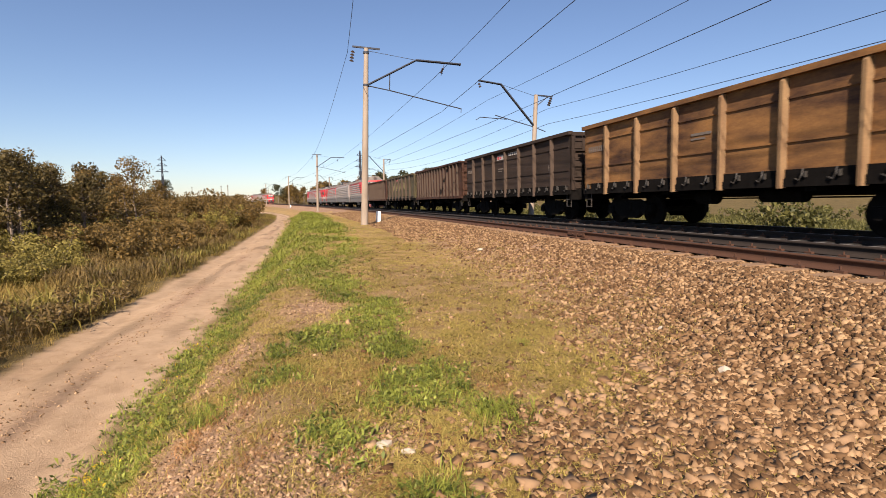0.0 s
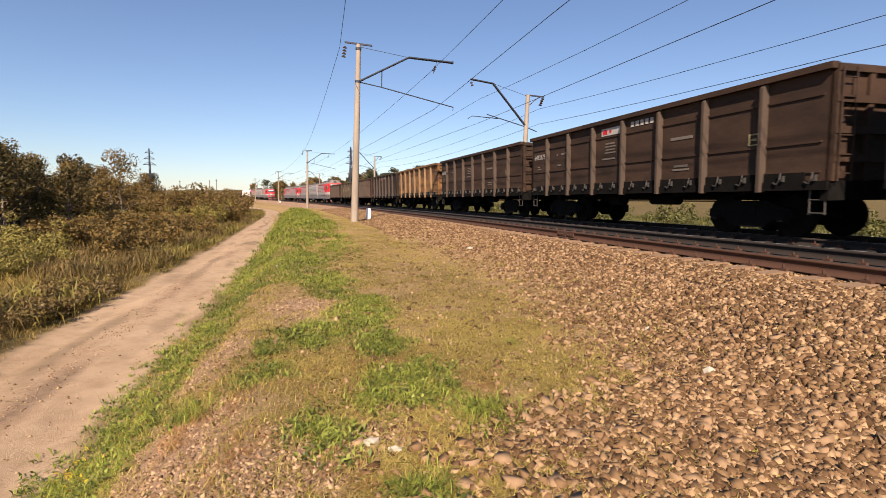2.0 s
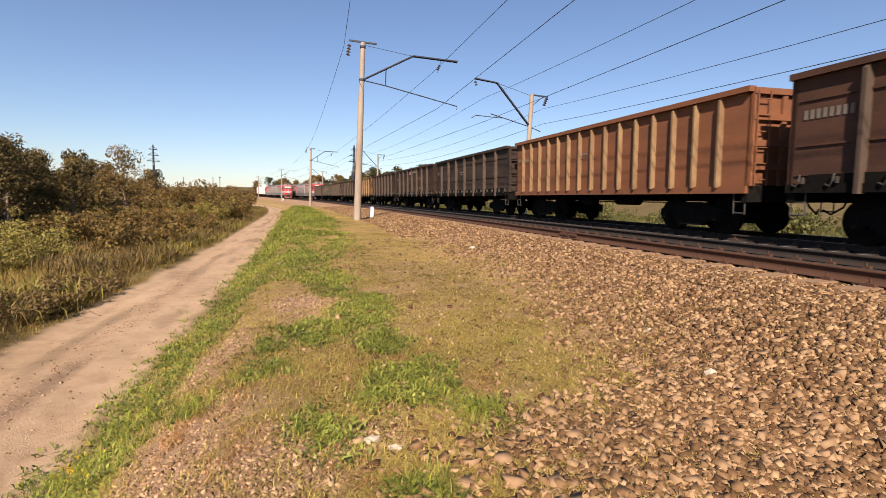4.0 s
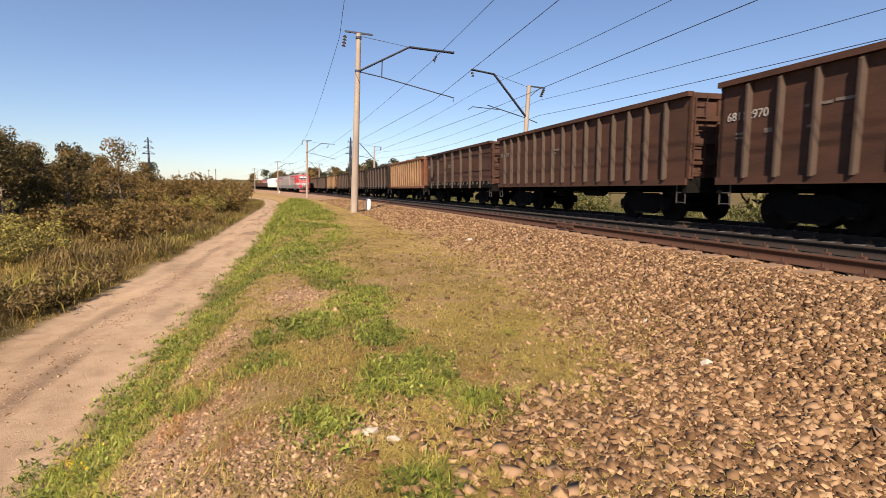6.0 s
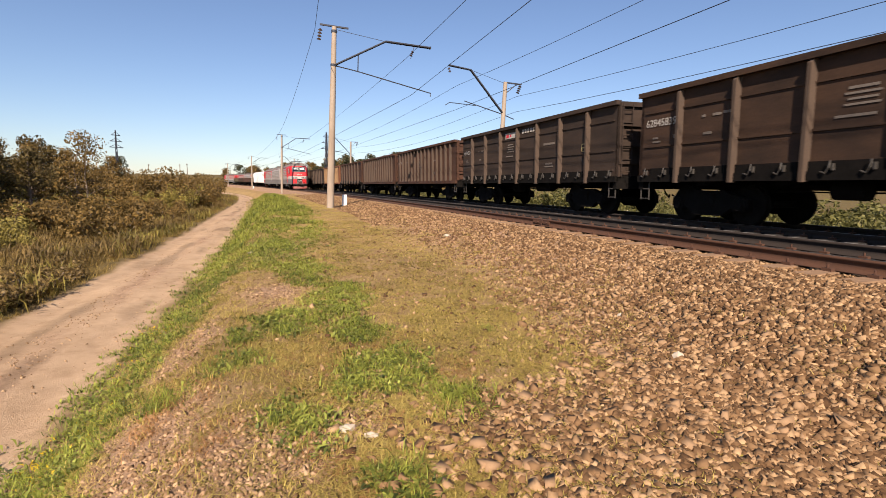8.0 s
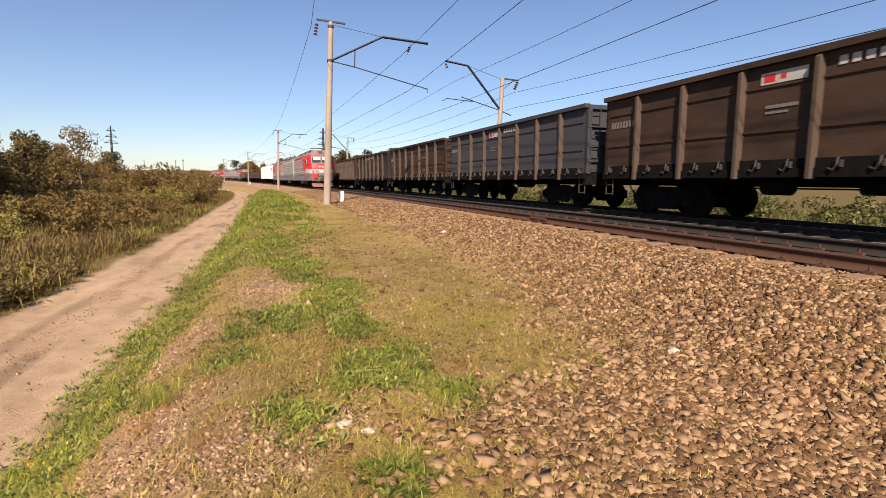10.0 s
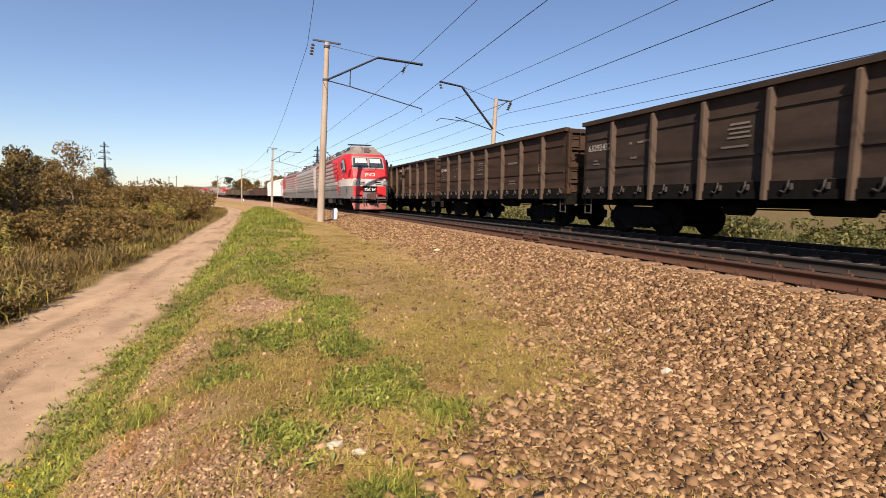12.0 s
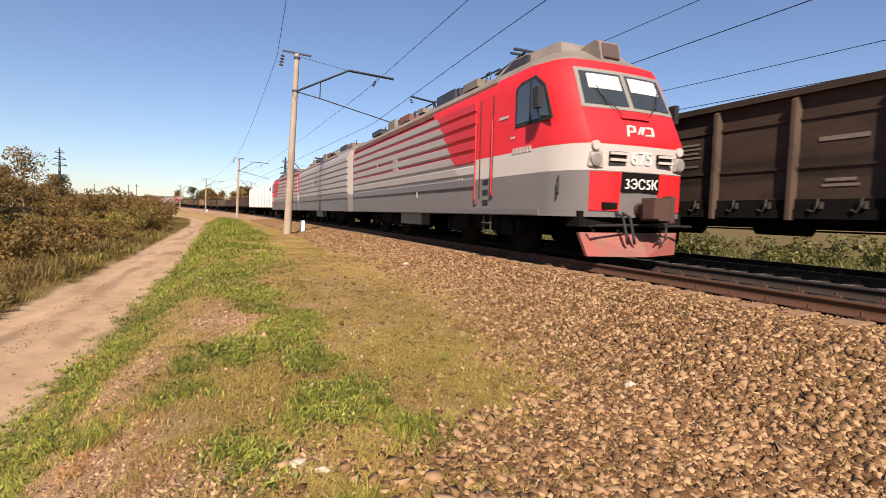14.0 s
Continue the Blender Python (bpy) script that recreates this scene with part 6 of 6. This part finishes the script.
def house(s, lat, w, d, h, turn, wall, roof):
    p = ground_at(s, lat)
    ob = empty("house", "small pale house with a pitched roof far off", "house", "far village houses", pose(p.x, p.y, p.z, 0, 0, turn))
    bm = bmesh.new()
    box(bm, 0, 0, h / 2 - 0.5, w, d, h + 1)
    part("wall", bm, wall, ob)
    bm = bmesh.new()
    prism(bm, [(-d / 2 - 0.4, h), (d / 2 + 0.4, h), (0, h + d * 0.42)], -w / 2 - 0.4, w / 2 + 0.4)
    part("roof", bm, roof, ob)
    for x in (-w * 0.28, 0, w * 0.28):
        bm = bmesh.new()
        box(bm, x, -d / 2 - 0.02, h * 0.55, 0.9, 0.08, 1.1)
        part("window", bm, SIDE_PANE, ob)
    return ob


def utility_pole(s, lat, height):
    p = ground_at(s, lat)
    ob = empty("utility_pole", "thin wooden utility pole with crossarm far off", "pole", "far utility poles", pose(p.x, p.y, p.z, 0, 0, yaw_at(s) + 70))
    bm = bmesh.new()
    rod(bm, (0, 0, -0.3), (0, 0, height), 0.16, 7, 0.11)
    part("shaft", bm, BARK, ob)
    bm = bmesh.new()
    box(bm, 0, 0, height - 0.4, 1.8, 0.1, 0.12)
    part("crossarm", bm, BARK, ob)


g = random.Random(3)
for k in range(12):
    utility_pole(190 + 16 * k, -10 - 3.2 * k + g.uniform(-5, 5), g.uniform(7, 10))
for k in range(9):
    house(g.uniform(430, 600), g.uniform(-150, -10), g.uniform(7, 12), g.uniform(6, 8), g.uniform(2.8, 4), g.uniform(0, 180), HOUSE_WALL, HOUSE_ROOF)


def far_hill(name, label, s, lat, length, width, height, mat):
    """A wooded rise, far behind everything."""
    V, F = [], []
    n, k = 40, 10
    for i in range(n + 1):
        for j in range(k + 1):
            u, v = i / n * 2 - 1, j / k * 2 - 1
            p = rail(s, lat)
            x, y = p.x + u * length, p.y + v * width
            V.append((x, y, -4 + height * max(0, (1 - u * u)) * (1 - v * v) * (0.8 + 0.4 * noise.noise((x * 0.01, y * 0.01, 2))) + 1.6 * noise.noise((x * 0.09, y * 0.09, 5))))
    for i in range(n):
        for j in range(k):
            F.append((i * (k + 1) + j, (i + 1) * (k + 1) + j, (i + 1) * (k + 1) + j + 1, i * (k + 1) + j + 1))
    return tagged(new(name, mesh_of(name, V, F, mat, True)), label, "hill", kind="structure")


# Distance haze is mixed into the hill's lightened colour.
HILL = material("wooded hill with haze in its colour", (0.2, 0.185, 0.14), 1.0, vary=0.35, scale=0.05, second=(0.13, 0.125, 0.09), grain=0.8, bump=0)
far_hill("far_hill", "low wooded ridge on the horizon", 900, -250, 900, 200, 9, HILL)

# pale lumps of stone in the verge and ballast
for s, lat, r in ((5.03, 4.0, 0.06), (3.66, 3.6, 0.08), (12.1, -0.55, 0.08), (12.5, 4.3, 0.09), (3.2, 0.4, 0.06), (3.05, 0.55, 0.045)):
    p = ground_at(s, lat)
    bm = bmesh.new()
    bmesh.ops.create_icosphere(bm, subdivisions=1, radius=r)
    rr = random.Random(int(s * 100))
    for v in bm.verts:
        v.co = Vector((v.co.x * 1.3, v.co.y * 0.8, v.co.z * 0.5)) * rr.uniform(0.75, 1.15)
    ob = tagged(new("pale_stone", finish(bm, "pale_stone", PALE_STONE)), "pale limestone lump lying in the gravel", "stone", "pale stones")
    ob.matrix_basis = pose(p.x, p.y, p.z + r * 0.3, 0, 0, rr.uniform(0, 180))


# ---- what moves ----
# seconds and the oncoming nose's place along the line
COMING = [(0, 240), (3.0, 190), (5.5, 138), (6.5, 113), (7.5, 96), (8.0, 91), (10.5, 56), (11.0, 48.6), (12.0, 35.0), (12.5, 28.4), (13.0, 21.3), (14.0, 7.5)]


def smooth_at(rows, t):
    """A gliding value between rows (cubic through the points)."""
    i = max(k for k in range(len(rows) - 1) if rows[k][0] <= t or k == 0)
    (t0, a), (t1, b) = rows[i], rows[i + 1]
    sl = lambda k: (rows[min(k + 1, len(rows) - 1)][1] - rows[max(k - 1, 0)][1]) / (rows[min(k + 1, len(rows) - 1)][0] - rows[max(k - 1, 0)][0])
    h, u = t1 - t0, (t - t0) / (t1 - t0)
    return a * (1 + 2 * u) * (1 - u) ** 2 + sl(i) * h * u * (1 - u) ** 2 + b * u * u * (3 - 2 * u) + sl(i + 1) * h * u * u * (u - 1)


def leaving(t):
    """Place of the ochre wagon's nose."""
    return 17.367 + t * (16.50096 + t * (-0.561942 + t * (0.0872088 + t * (-0.00619044 + t * 0.000156133))))


TIMES = [k * 0.5 for k in range(29)]


def turning(ob, place, way, radius):
    """Rolls the wheelsets of a vehicle by the way that it covers."""
    for w in [o for o in ob.children_recursive if o.name.startswith("wheelset")]:
        x, y, z = w.location
        walk(w, [(k / FPS, pose(x, y, z, math.degrees(way * (place(k / FPS) - place(0)) / radius), 0, 0)) for k in range(14 * FPS + 1)])


def motions():
    for ob, i in wagons:
        walk(ob, [(t, on_line(leaving(t) + (4 - i) * WAGON - WAGON / 2, FAR_LINE)) for t in TIMES])
        if i >= 4:
            turning(ob, leaving, -1, 0.475)
    # the leaving train's locomotives, ahead of its first wagon
    start = 5 * WAGON - WAGON
    places = [(0.3, False), (0.3 + 17.9, False), (36.2 + 17.9, True), (54.4, False), (72.3 + 17.9, True)]
    for ob, (off, turned) in zip(HELP, places):
        rows = []
        for t in TIMES:
            s = leaving(t) + start + off
            rows.append((t, on_line(s, FAR_LINE) @ (pose(0, 0, 0, 0, 0, 180) if turned else pose(0, 0, 0))))
        walk(ob, rows)
    for ob, off, turned in ((LEAD, 0.0, False), (MIDDLE, 17.95, False), (REAR, 17.95 * 3, True)):
        walk(ob, [(t, on_line(smooth_at(COMING, t) + off, NEAR_LINE) @ (pose(0, 0, 0, 0, 0, 180) if turned else pose(0, 0, 0))) for t in TIMES])
    for ob, way in ((LEAD, -1), (MIDDLE, -1), (REAR, 1)):
        turning(ob, lambda t: smooth_at(COMING, t), way, 0.625)
    walk(VAN, [(t, on_line(smooth_at(COMING, t) + 54.6 + 13.0, NEAR_LINE)) for t in TIMES])
    for k, ob in enumerate(LOWS):
        walk(ob, [(t, on_line(smooth_at(COMING, t) + 80.8 + 7.0 + 14.1 * k, NEAR_LINE)) for t in TIMES])


motions()
